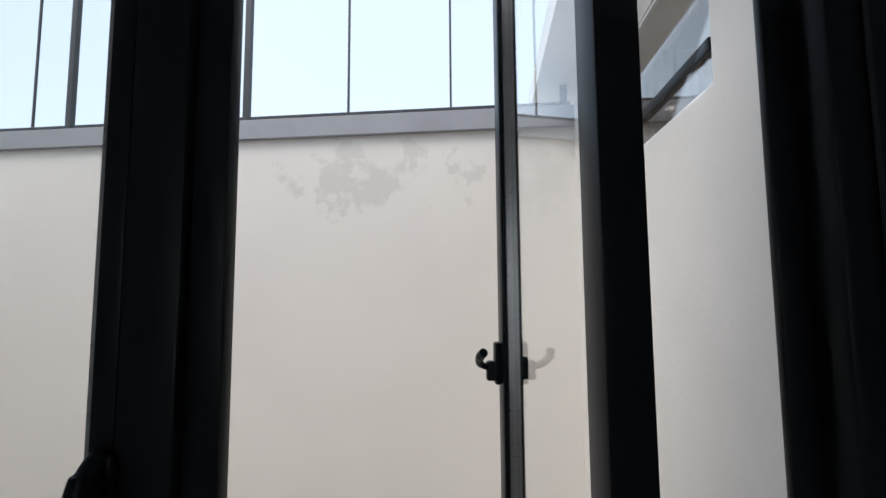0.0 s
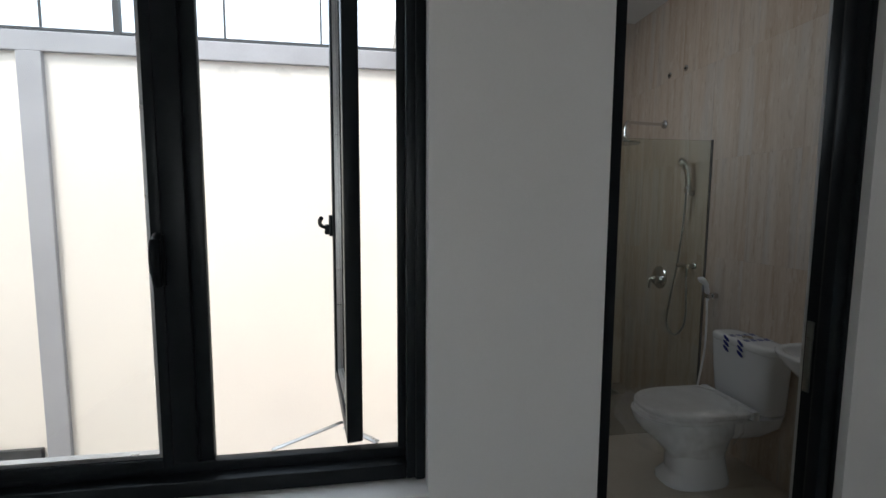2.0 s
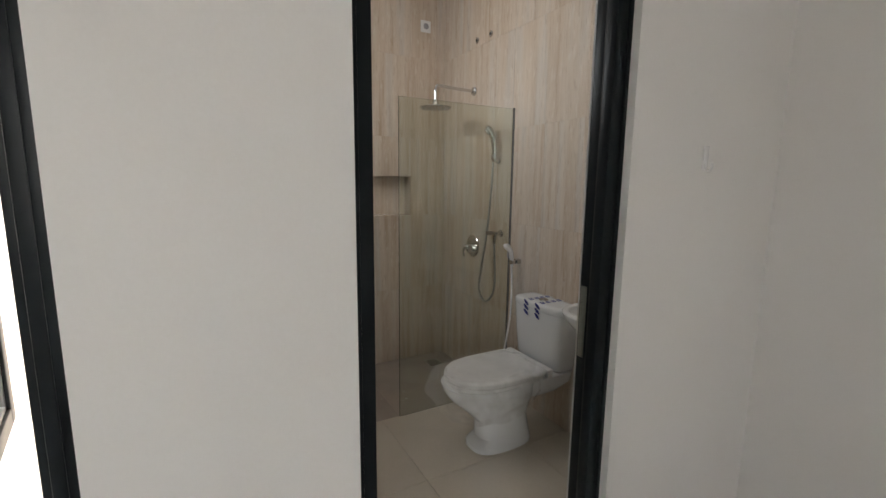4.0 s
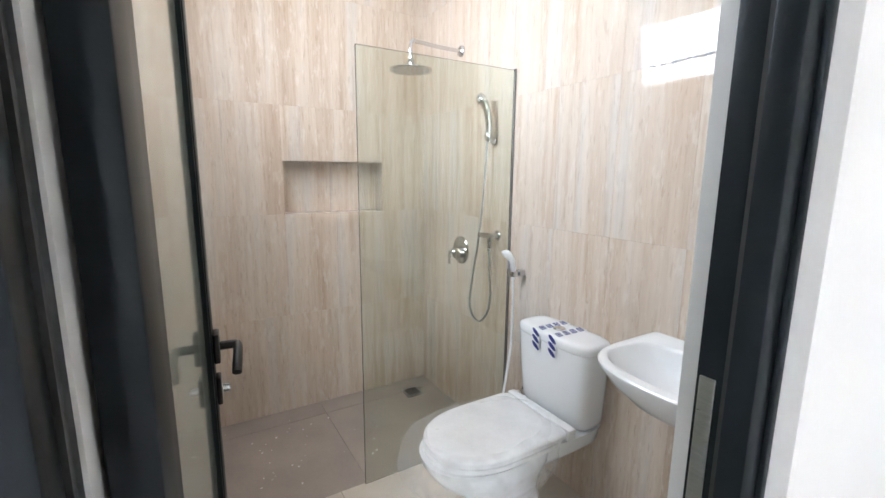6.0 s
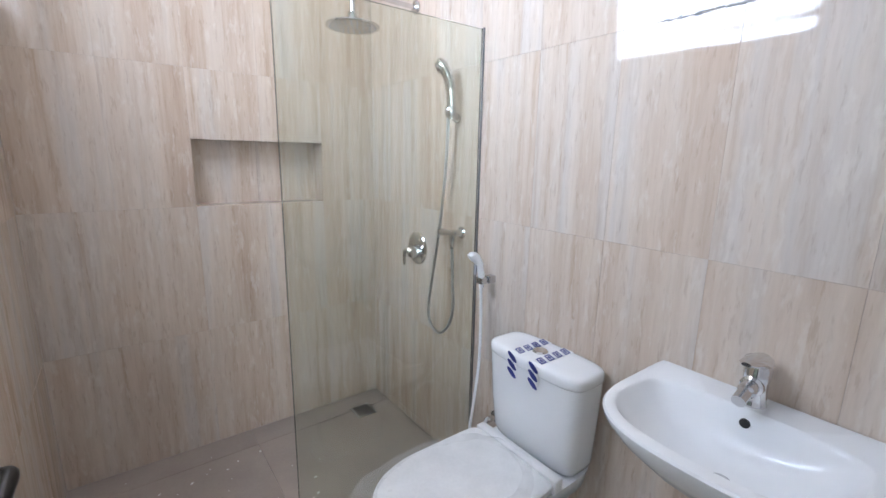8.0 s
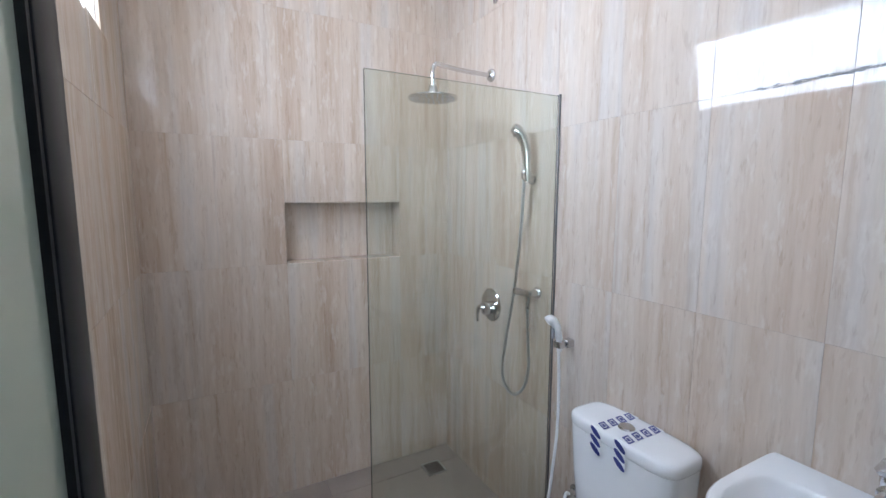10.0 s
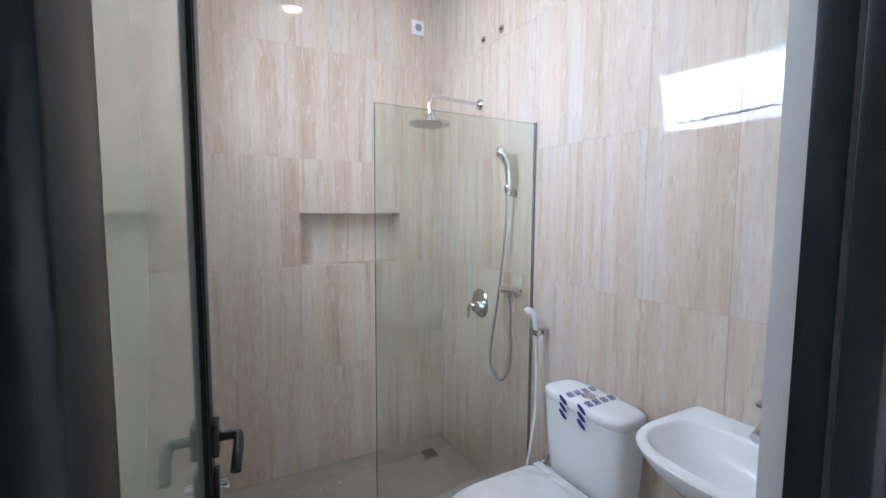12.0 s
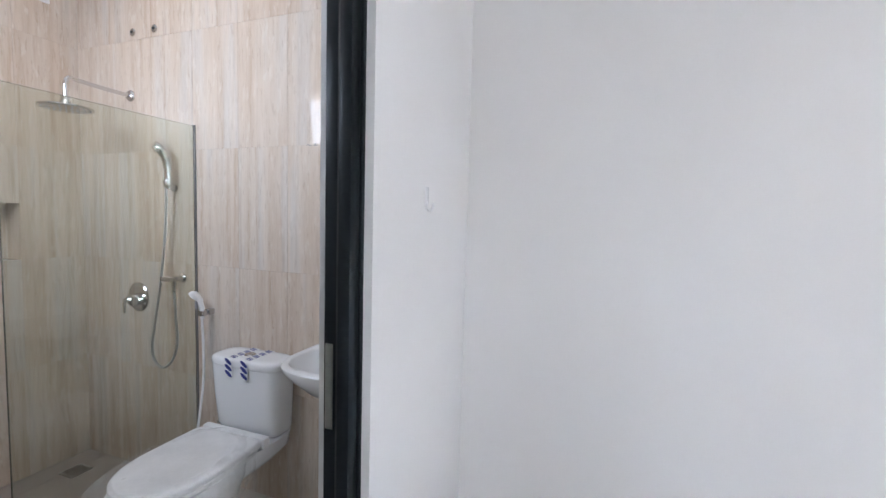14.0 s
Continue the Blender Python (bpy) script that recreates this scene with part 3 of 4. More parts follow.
lf = boxes((0, -0.016, LZ0, 0.080, 0.016, LZ1), (LW - 0.065, -0.016, LZ0, LW, 0.016, LZ1), (0.080, -0.016, LZ0, LW - 0.065, 0.016, LZ0 + 0.09), (0.080, -0.016, LZ1 - 0.065, LW - 0.065, 0.016, LZ1), bevel=0.003)
lf.transform(leaf_m)
leaf = part("door_leaf", lf, ALU, door)


def on_leaf(name, bm, mat, label="", smooth=True):
    bm.transform(leaf_m)
    return part(name, bm, mat, leaf, label, smooth)


on_leaf("glass_panel", boxes((0.079, -0.004, LZ0 + 0.089, LW - 0.064, 0.004, LZ1 - 0.064)), FROST, "frosted pale green glass", False)
on_leaf("bead", boxes((0.080, -0.013, LZ0 + 0.09, 0.088, -0.004, LZ1 - 0.065), (LW - 0.073, -0.013, LZ0 + 0.09, LW - 0.065, -0.004, LZ1 - 0.065)), ALU, "", False)
HZ = 1.075
for side in (-1, 1):
    bm = box(bmesh.new(), LW - 0.055, min(side * 0.016, side * 0.028), HZ - 0.032, LW - 0.012, max(side * 0.016, side * 0.028), HZ + 0.032, bevel=0.003)
    on_leaf("rosette", bm, BRONZE)
    bm = tube(bmesh.new(), smooth_path([(LW - 0.034, side * 0.028, HZ), (LW - 0.034, side * 0.052, HZ), (LW - 0.040, side * 0.061, HZ), (LW - 0.070, side * 0.062, HZ - 0.004), (LW - 0.100, side * 0.060, HZ - 0.014), (LW - 0.120, side * 0.058, HZ - 0.028)]), 0.0095, 12)
    on_leaf("lever", bm, BRONZE, "dark bronze lever handle")
    bm = box(bmesh.new(), LW - 0.052, min(side * 0.016, side * 0.026), HZ - 0.125, LW - 0.015, max(side * 0.016, side * 0.026), HZ - 0.065, bevel=0.003)
    on_leaf("lock_plate", bm, BRONZE)
    bm = spun([(0.010, 0.0), (0.010, side * 0.012), (0.006, side * 0.015)], "y", (LW - 0.034, side * 0.028, HZ - 0.095), 16)
    on_leaf("cylinder", bm, CHROME)

HOOKP = material("milky_clear_plastic", (0.86, 0.85, 0.85), 0.2, scale=20, grain=100, bump=0.0)
hook = base("wall_hook", (1.075, FACE, 1.52), "small clear plastic adhesive hook on the wall", "hook")
part("plate", boxes((1.063, FACE - 0.004, 1.505, 1.087, FACE, 1.575), bevel=0.0015), HOOKP, hook)
part("prong", tube(bmesh.new(), smooth_path([(1.075, FACE - 0.003, 1.53), (1.075, FACE - 0.006, 1.508), (1.075, FACE - 0.016, 1.502), (1.075, FACE - 0.024, 1.512), (1.075, FACE - 0.024, 1.525)]), 0.004, 8), HOOKP, hook)

# ---------------------------------------------------------------- shower
screen = base("shower_screen", (1.1, 2.09, FL), "clear frameless glass shower screen fixed to the tiled wall", "shower screen")
p = part("glass_panel", boxes((0.711, 2.086, FL + 0.002, 1.49, 2.094, 1.918), bevel=0.0008), GREEN, screen, smooth=False)
p.visible_shadow = False
part("edge", boxes((0.7095, 2.0862, FL + 0.002, 0.7112, 2.0938, 1.918), (0.711, 2.0862, 1.9175, 1.49, 2.0938, 1.9192)), EDGE, screen, "green polished glass edge", False)
part("wall_channel", boxes((1.491, 2.082, FL, 1.4995, 2.085, 1.925), (1.491, 2.095, FL, 1.4995, 2.098, 1.925), bevel=0.001), material("grey_anodised", (0.22, 0.225, 0.23), 0.4, 0.5, scale=12, grain=200), screen, "grey aluminium wall channel")

rain = base("rain_shower", (WX, 2.558, 2.105), "chrome round rain shower head on a wall arm", "shower")
part("flange", spun([(0.0, 0), (0.030, 0), (0.030, -0.006), (0.024, -0.014), (0.012, -0.018)], "x", (WX, 2.558, 2.105), 28), CHROME, rain)
part("arm", tube(bmesh.new(), smooth_path([(1.49, 2.558, 2.105), (1.35, 2.553, 2.105), (1.22, 2.530, 2.105), (1.175, 2.505, 2.100), (1.155, 2.500, 2.075), (1.153, 2.499, 2.00)], 8), 0.0105, 14), CHROME, rain)
head = part("head", spun([(0.0, 2.005), (0.018, 2.005), (0.022, 1.985), (0.03, 1.972), (0.09, 1.962), (0.106, 1.957), (0.108, 1.952), (0.106, 1.949), (0.0, 1.948)], "z", (1.152, 2.499, 0), 40), CHROME, rain)
nz = bmesh.new()
for rr, cnt in ((0.02, 6), (0.045, 12), (0.07, 18), (0.09, 24)):
    for j in range(cnt):
        t = 2 * math.pi * j / cnt
        box(nz, 1.152 + rr * math.cos(t) - 0.0022, 2.499 + rr * math.sin(t) - 0.0022, 1.946, 1.152 + rr * math.cos(t) + 0.0022, 2.499 + rr * math.sin(t) + 0.0022, 1.9485)
nzo = part("nozzles", nz, material("grey_rubber", (0.42, 0.42, 0.43), 0.5, scale=30, grain=200), rain, "small dark rubber nozzles", False)

hand = base("hand_shower", (WX, 2.29, 1.63), "chrome hand shower in a wall bracket with a metal hose", "shower")
br = tube(bmesh.new(), [(WX, 2.240, 1.602), (1.492, 2.240, 1.602), (1.491, 2.240, 1.602), (1.470, 2.234, 1.612), (1.450, 2.228, 1.622)], [0.020, 0.020, 0.018, 0.017, 0.015], 16)
tube(br, [(1.452, 2.226, 1.602), (1.452, 2.226, 1.608), (1.450, 2.226, 1.636), (1.450, 2.226, 1.641)], [0.016, 0.021, 0.024, 0.021], 16)
part("bracket", br, CHROME, hand)
part("grip", tube(bmesh.new(), smooth_path([(1.453, 2.224, 1.595), (1.450, 2.223, 1.65), (1.446, 2.224, 1.70), (1.440, 2.229, 1.748), (1.428, 2.239, 1.783), (1.411, 2.250, 1.803), (1.394, 2.261, 1.808)], 6), [0.012] * 5 + [0.018] * 8 + [0.0195] * 8 + [0.022] * 6 + [0.027] * 6 + [0.023, 0.018, 0.010, 0.004], 18), CHROME, hand)
hd = spun([(0.0, 0.010), (0.022, 0.009), (0.031, 0.004), (0.034, -0.004), (0.031, -0.009), (0.0, -0.010)], "z", (0, 0, 0), 28)
hd.transform(Matrix.Translation((1.409, 2.251, 1.789)) @ Euler((radians(24), radians(42), 0)).to_matrix().to_4x4() @ Matrix.Scale(0.8, 4))
part("spray_face", hd, CHROME, hand)
part("outlet", tube(bmesh.new(), [(WX, 2.19, 1.123), (1.494, 2.19, 1.123), (1.493, 2.19, 1.123), (1.452, 2.19, 1.123), (1.44, 2.19, 1.123)], [0.025, 0.025, 0.015, 0.015, 0.013], 16), CHROME, hand)
part("union", spun([(0.0, 1.115), (0.013, 1.115), (0.013, 1.085), (0.010, 1.080), (0.010, 1.055), (0.0, 1.055)], "z", (1.450, 2.195, 0), 18), CHROME, hand)
part("holder_arm", tube(bmesh.new(), [(1.452, 2.19, 1.123), (1.450, 2.215, 1.122), (1.449, 2.262, 1.119), (1.449, 2.280, 1.118)], [0.013, 0.014, 0.016, 0.014], 14), CHROME, hand)
part("hose", tube(bmesh.new(), smooth_path([(1.450, 2.240, 1.605), (1.455, 2.254, 1.45), (1.455, 2.272, 1.28), (1.455, 2.305, 1.08), (1.455, 2.352, 0.866), (1.455, 2.376, 0.72), (1.455, 2.345, 0.648), (1.455, 2.28, 0.636), (1.455, 2.212, 0.70), (1.455, 2.186, 0.80), (1.452, 2.19, 0.92), (1.450, 2.195, 1.05), (1.446, 2.192, 1.115)], 8), 0.0065, 10), STEEL, hand, "ribbed steel hose")

mix = base("shower_mixer", (WX, 2.535, 0.99), "chrome oval concealed shower mixer with one lever", "mixer tap")
pl = spun([(0.0, 0), (0.072, 0), (0.072, -0.004), (0.066, -0.010), (0.03, -0.012), (0.0, -0.012)], "x", (0, 0, 0), 36)
pl.transform(Matrix.Translation((WX, 2.535, 0.992)) @ Matrix.Diagonal((1, 1.12, 1.15, 1)))
part("plate", pl, CHROME, mix)
part("knob", spun([(0.032, -0.01), (0.034, -0.03), (0.030, -0.048), (0.0, -0.052)], "x", (WX, 2.535, 0.978), 28), CHROME, mix)
part("lever", tube(bmesh.new(), smooth_path([(1.456, 2.535, 0.985), (1.440, 2.545, 0.986), (1.434, 2.556, 0.974), (1.433, 2.559, 0.945), (1.434, 2.558, 0.910)], 6), [0.016] * 6 + [0.012] * 6 + [0.009] * 6 + [0.007] * 7, 12), CHROME, mix)

bidet = base("bidet_sprayer", (WX, 2.0, 1.05), "white hand bidet sprayer on a chrome bracket with a white hose", "sprayer")
part("bracket", boxes((1.462, 1.962, 0.950, 1.4995, 1.994, 0.982), (1.426, 1.967, 0.950, 1.458, 2.005, 0.978), (1.450, 1.974, 0.956, 1.466, 1.990, 0.976), bevel=0.006), CHROME, bidet)
part("spray_handle", tube(bmesh.new(), smooth_path([(1.442, 1.986, 0.935), (1.440, 1.987, 0.985), (1.432, 1.990, 1.025), (1.419, 1.994, 1.052), (1.403, 1.999, 1.064), (1.391, 2.003, 1.058)], 6), [0.010] * 6 + [0.0135] * 6 + [0.017] * 7 + [0.0185] * 8 + [0.0175] * 4, 16), PLASTIC, bidet)
part("trigger", boxes((1.408, 1.986, 0.990, 1.418, 1.999, 1.032), bevel=0.003), BEAM, bidet)
part("hose", tube(bmesh.new(), smooth_path([(1.44, 1.987, 0.94), (1.445, 1.985, 0.80), (1.43, 1.97, 0.62), (1.37, 1.93, 0.46), (1.33, 1.90, 0.39), (1.33, 1.88, 0.36), (1.37, 1.87, 0.385), (1.42, 1.90, 0.40), (1.45, 1.915, 0.38)], 8), 0.0062, 10), PLASTIC, bidet)
part("angle_valve", tube(bmesh.new(), [(WX, 1.925, 0.37), (1.493, 1.925, 0.37), (1.492, 1.925, 0.37), (1.44, 1.925, 0.37)], [0.026, 0.026, 0.012, 0.012], 16), CHROME, bidet)

drain = base("floor_drain", (1.318, 2.82, SH), "square steel floor drain grate", "drain")
part("frame", boxes((1.262, 2.765, SH, 1.374, 2.777, SH + 0.004), (1.262, 2.863, SH, 1.374, 2.875, SH + 0.004), (1.262, 2.777, SH, 1.274, 2.863, SH + 0.004), (1.362, 2.777, SH, 1.374, 2.863, SH + 0.004)), STEEL, drain, smooth=False)
part("well", boxes((1.274, 2.777, SH - 0.003, 1.362, 2.863, SH + 0.0008)), RUBBER, drain, smooth=False)
for i in range(6):
    part("slat", boxes((1.274, 2.785 + i * 0.0135, SH, 1.362, 2.791 + i * 0.0135, SH + 0.003)), STEEL, drain, smooth=False)

sock = base("wall_socket", (1.325, YB, 2.635), "white wall socket plate high on the tiles", "socket")
part("plate", boxes((1.283, YB - 0.010, 2.592, 1.367, YB, 2.678), bevel=0.004), PLASTIC, sock)
part("insert", spun([(0.020, -0.0105), (0.022, -0.013), (0.018, -0.013), (0.016, -0.008), (0.0, -0.008)], "y", (1.325, YB, 2.635), 24), BEAM, sock, "grey recessed insert")
for dx in (-0.008, 0.008):
    part("pin_hole", spun([(0.003, 0), (0.003, -0.0015)], "y", (1.325 + dx, YB - 0.0078, 2.635), 8), RUBBER, sock)
for y in (2.533, 2.367):
    st = base("pipe_outlet", (WX, y, 2.441), "capped chrome water outlet in the tiles", "pipe outlet", "heater outlets")
    part("collar", spun([(0.0, 0), (0.020, 0), (0.020, -0.004), (0.012, -0.008)], "x", (WX, y, 2.441), 20), CHROME, st)
    part("cap", spun([(0.008, -0.004), (0.008, -0.011), (0.0, -0.011)], "x", (WX, y, 2.441), 16), RUBBER, st)

lampd = base("downlight", (0.75, 2.1, CEILZ), "round white recessed ceiling downlight, lit", "lamp")
part("trim_ring", spun([(0.062, 0), (0.075, -0.001), (0.075, -0.006), (0.060, -0.010), (0.058, -0.004)], "z", (0.75, 2.1, CEILZ), 32), PLASTIC, lampd)
part("diffuser", spun([(0.0, -0.006), (0.058, -0.006), (0.058, -0.003), (0.0, -0.003)], "z", (0.75, 2.1, CEILZ), 32), LED, lampd)

random.seed(11)
fk = bmesh.new()
for _ in range(34):
    x, y = random.choice(((0.42, 2.72), (0.5, 2.55), (0.62, 2.78), (0.36, 2.45), (0.9, 2.4))), 0
    x, y = x[0] + random.gauss(0, 0.09), x[1] + random.gauss(0, 0.10)
    if not (0.05 < x < 1.4 and 2.15 < y < 2.93):
        continue
    r = random.uniform(0.002, 0.0055)
    q = bmesh.ops.create_icosphere(fk, subdivisions=1, radius=r)
    a = random.uniform(0, 3.1)
    for v in q["verts"]:
        v.co = Vector((x + v.co.x * (1.8 * math.cos(a)) - v.co.y * math.sin(a), y + v.co.x * (1.8 * math.sin(a)) + v.co.y * math.cos(a), SH + 0.3 * r + v.co.z * 0.35))
thing("plaster_flecks", fk, PLASTIC, "dried white plaster flecks on the shower floor", "debris", kind="stuff")

random.seed(23)
sm = bmesh.new()
for _ in range(46):
    y = random.triangular(1.10, 1.42, 1.17)
    z = 1.8 + random.gauss(0, 0.0022)
    a, h = random.uniform(0.004, 0.013), random.uniform(0.0008, 0.0022)
    ph = random.uniform(0, 6.28)
    pts = [(y + a * math.cos(t) * (1 + 0.3 * math.sin(3 * t + ph)), z + h * math.sin(t) * (1 + 0.4 * math.sin(2 * t + ph))) for t in (0.63 * i for i in range(10))]
    x = 1.4988 + random.uniform(-0.0002, 0.0002)
    loft(sm, [[Vector((x + d, py, pz)) for py, pz in pts] for d in (0.0, 0.0016)])
thing("grout_smears", sm, material("grey_grout", (0.30, 0.285, 0.27), 0.85, scale=30, grain=300), "dried grey grout smeared along a tile joint", "debris", kind="stuff")

# ---------------------------------------------------------------- toilet
TY = 1.62
wc = base("toilet", (1.1, TY, FL), "white ceramic close-coupled toilet, new, lid wrapped in film", "toilet")
part("pedestal", loft(bmesh.new(), [ring(1.10, TY, FL, 0.185, 0.115, 2.8), ring(1.10, TY, FL + 0.02, 0.185, 0.115, 2.8), ring(1.12, TY, FL + 0.06, 0.16, 0.098, 2.6), ring(1.11, TY, FL + 0.15, 0.155, 0.095, 2.4),
    ring(1.08, TY, FL + 0.23, 0.20, 0.125, 2.3), ring(1.05, TY, FL + 0.30, 0.25, 0.162, 2.3), ring(1.035, TY, FL + 0.35, 0.268, 0.178, 2.3), ring(1.03, TY, FL + 0.385, 0.272, 0.182, 2.3)]), CERAMIC, wc)
part("bracket_shelf", loft(bmesh.new(), [ring(1.33, TY, FL + 0.26, 0.14, 0.10, 4, xmax=1.49), ring(1.35, TY, FL + 0.33, 0.16, 0.165, 4, xmax=1.49), ring(1.35, TY, FL + 0.392, 0.165, 0.178, 4, xmax=1.49)]), CERAMIC, wc)
part("seat", loft(bmesh.new(), [basin_ring(1.03, TY, FL + z, a, b, 2.2, 6) for z, a, b in ((0.386, 0.250, 0.178), (0.390, 0.256, 0.184), (0.405, 0.256, 0.184), (0.410, 0.250, 0.178))]), PLASTIC, wc)
part("lid", loft(bmesh.new(), [basin_ring(1.026, TY, FL + z, a, b, 2.25, 14) for z, a, b in ((0.411, 0.244, 0.182), (0.416, 0.248, 0.186), (0.430, 0.248, 0.186), (0.436, 0.243, 0.181), (0.4385, 0.234, 0.172), (0.4375, 0.16, 0.11))]), PLASTIC, wc)
part("hinge_cover", boxes((1.2755, TY - 0.181, FL + 0.392, 1.312, TY + 0.181, FL + 0.4375), bevel=0.004), PLASTIC, wc)
TZ0, TZ1 = FL + 0.388, FL + 0.72
rings = []
for i, (z, gx, gy) in enumerate(((TZ0, 0.060, 0.148), (TZ0 + 0.006, 0.068, 0.162), (TZ0 + 0.018, 0.074, 0.173), (TZ0 + 0.04, 0.078, 0.180), (TZ0 + 0.17, 0.084, 0.189), (TZ1 - 0.002, 0.0885, 0.1965))):
    rings.append(ring(1.492 - gx, TY, z, gx, gy, 4.6))
part("tank", loft(bmesh.new(), rings), CERAMIC, wc)
part("tank_lid", loft(bmesh.new(), [ring(1.403, TY, TZ1 + z, a, b, 4.4) for z, a, b in ((-0.004, 0.084, 0.192), (0.0, 0.089, 0.198), (0.004, 0.091, 0.200), (0.020, 0.091, 0.200), (0.029, 0.089, 0.198), (0.035, 0.084, 0.192), (0.0385, 0.074, 0.180), (0.039, 0.05, 0.15))]), CERAMIC, wc)
TT = TZ1 + 0.039
btn = part("flush_button", spun([(0.0, TT + 0.006), (0.022, TT + 0.006), (0.026, TT + 0.002), (0.026, TT - 0.004)], "z", (1.396, TY + 0.010, 0), 28), CHROME, wc, "chrome dual flush button")
for yy in (TY + 0.054, TY - 0.038):
    # printed clear tape over the lid and down the tank's front
    strip = part("tape", boxes((1.325, yy - 0.021, TT - 0.003, 1.482, yy + 0.021, TT + 0.0012), (1.3080, yy - 0.021, TZ1 - 0.048, 1.3089, yy + 0.021, TZ1 + 0.034)), TAPE, wc, "clear tape printed with blue marks", False)

    def mark(bm, m):
        bm.transform(wc.matrix_basis.inverted() @ m)
        mo = new("printed_mark", bpy.data.meshes.new("printed_mark"))
        finish(mo.data, bm, BLUE, False)
        mo.parent = strip

    for j in range(4):
        q = boxes((-0.013, -0.018, 0, 0.013, -0.012, 0.0006), (-0.013, 0.012, 0, 0.013, 0.018, 0.0006), (-0.013, -0.012, 0, -0.008, 0.012, 0.0006), (0.008, -0.012, 0, 0.013, 0.012, 0.0006), (-0.005, -0.008, 0, 0.005, 0.008, 0.0006))
        q.transform(Matrix(((1, 0.35, 0, 0), (0, 1, 0, 0), (0, 0, 1, 0), (0, 0, 0, 1))))
        mark(q, Matrix.Translation((1.342 + j * 0.040, yy - 0.002, TT + 0.0012)))
    for j in range(3):
        q = spun([(0.0, 0.0), (0.0155, 0.0), (0.0155, -0.0008), (0.0, -0.0008)], "x", (0, 0, 0), 16)
        q.transform(Matrix.Diagonal((1, 1.55, 0.58, 1)))
        mark(q, Matrix.Translation((1.3080, yy, TZ1 - 0.030 + j * 0.028)) @ Matrix.Rotation(radians(35), 4, "X"))
fl_rings = []
for z, a, b, c in ((FL + 0.23, 0.265, 0.195, 1.02), (FL + 0.28, 0.285, 0.212, 1.01), (FL + 0.33, 0.318, 0.236, 1.00), (FL + 0.38, 0.325, 0.240, 1.00), (FL + 0.41, 0.318, 0.232, 1.00), (FL + 0.432, 0.296, 0.213, 1.01), (FL + 0.447, 0.268, 0.186, 1.02), (FL + 0.4465, 0.235, 0.158, 1.02)):
    r = ring(c, TY, z, a, b, 2.2, 72)
    fl_rings.append([Vector((c + (q.x - c) * (1 + 0.085 * noise.noise(Vector((q.x * 14, q.y * 14, z * 20)))), TY + (q.y - TY) * (1 + 0.085 * noise.noise(Vector((q.x * 14 + 9, q.y * 14, z * 20)))), z + 0.006 * noise.noise(q * 22))) for q in r])
wrap = bmesh.new()
loft(wrap, fl_rings, cap0=False, cap1=False)
wo = part("wrapping_film", wrap, FILM, wc, "crinkled clear plastic film")
wo.visible_shadow = False

# ---------------------------------------------------------------- wash basin
BYC, BZ = 1.03, 0.895
wb = base("wash_basin", (1.4, BYC, BZ), "white ceramic wall-hung wash basin", "basin")
X = 1.497
part("bowl", loft(bmesh.new(), [basin_ring(cx, BYC, BZ + dz, a, b, f, r) for cx, dz, a, b, f, r in (
    (1.42, -0.185, 0.08, 0.09, 2.4, 3), (1.40, -0.17, 0.12, 0.125, 2.4, 3), (1.36, -0.12, 0.185, 0.185, 2.5, 4), (1.33, -0.06, 0.215, 0.228, 2.6, 6),
    (1.31, -0.018, 0.222, 0.249, 2.7, 9), (1.31, -0.006, 0.225, 0.252, 2.7, 10), (1.31, -0.001, 0.221, 0.248, 2.7, 10), (1.31, 0.0, 0.214, 0.241, 2.7, 10),
    (1.263, 0.0, 0.145, 0.222, 2.6, 5), (1.263, -0.004, 0.140, 0.217, 2.6, 5), (1.263, -0.012, 0.136, 0.212, 2.6, 5), (1.268, -0.05, 0.122, 0.185, 2.4, 4), (1.275, -0.09, 0.092, 0.135, 2.2, 3), (1.28, -0.112, 0.05, 0.07, 2.1, 2.2), (1.28, -0.118, 0.018, 0.018, 2, 2))]), CERAMIC, wb)
part("overflow_hole", spun([(0.011, 0.0), (0.011, -0.004), (0.0, -0.004)], "x", (1.3945, BYC + 0.004, BZ - 0.029), 18), RUBBER, wb)
part("plug_ring", spun([(0.0, 0.003), (0.014, 0.003), (0.022, 0.0)], "z", (1.28, BYC, BZ - 0.118), 20), CHROME, wb)

TPY = BYC + 0.012
tap = base("basin_tap", (1.465, TPY, BZ), "chrome single-lever basin tap", "tap")
part("body", loft(bmesh.new(), [ring(1.447 + dx, TPY, BZ + z, r, r) for dx, z, r in ((0, -0.001, 0.029), (0, 0.004, 0.029), (0, 0.008, 0.027), (-0.001, 0.040, 0.026), (0, 0.055, 0.026), (0.003, 0.068, 0.028), (0.005, 0.085, 0.0285), (0.004, 0.098, 0.025), (0.003, 0.108, 0.014))]), CHROME, tap)
part("spout", tube(bmesh.new(), smooth_path([(1.44, TPY, BZ + 0.046), (1.415, TPY, BZ + 0.050), (1.385, TPY, BZ + 0.046), (1.352, TPY, BZ + 0.036)], 6), [0.024] * 6 + [0.018] * 6 + [0.0145] * 7, 16), CHROME, tap)
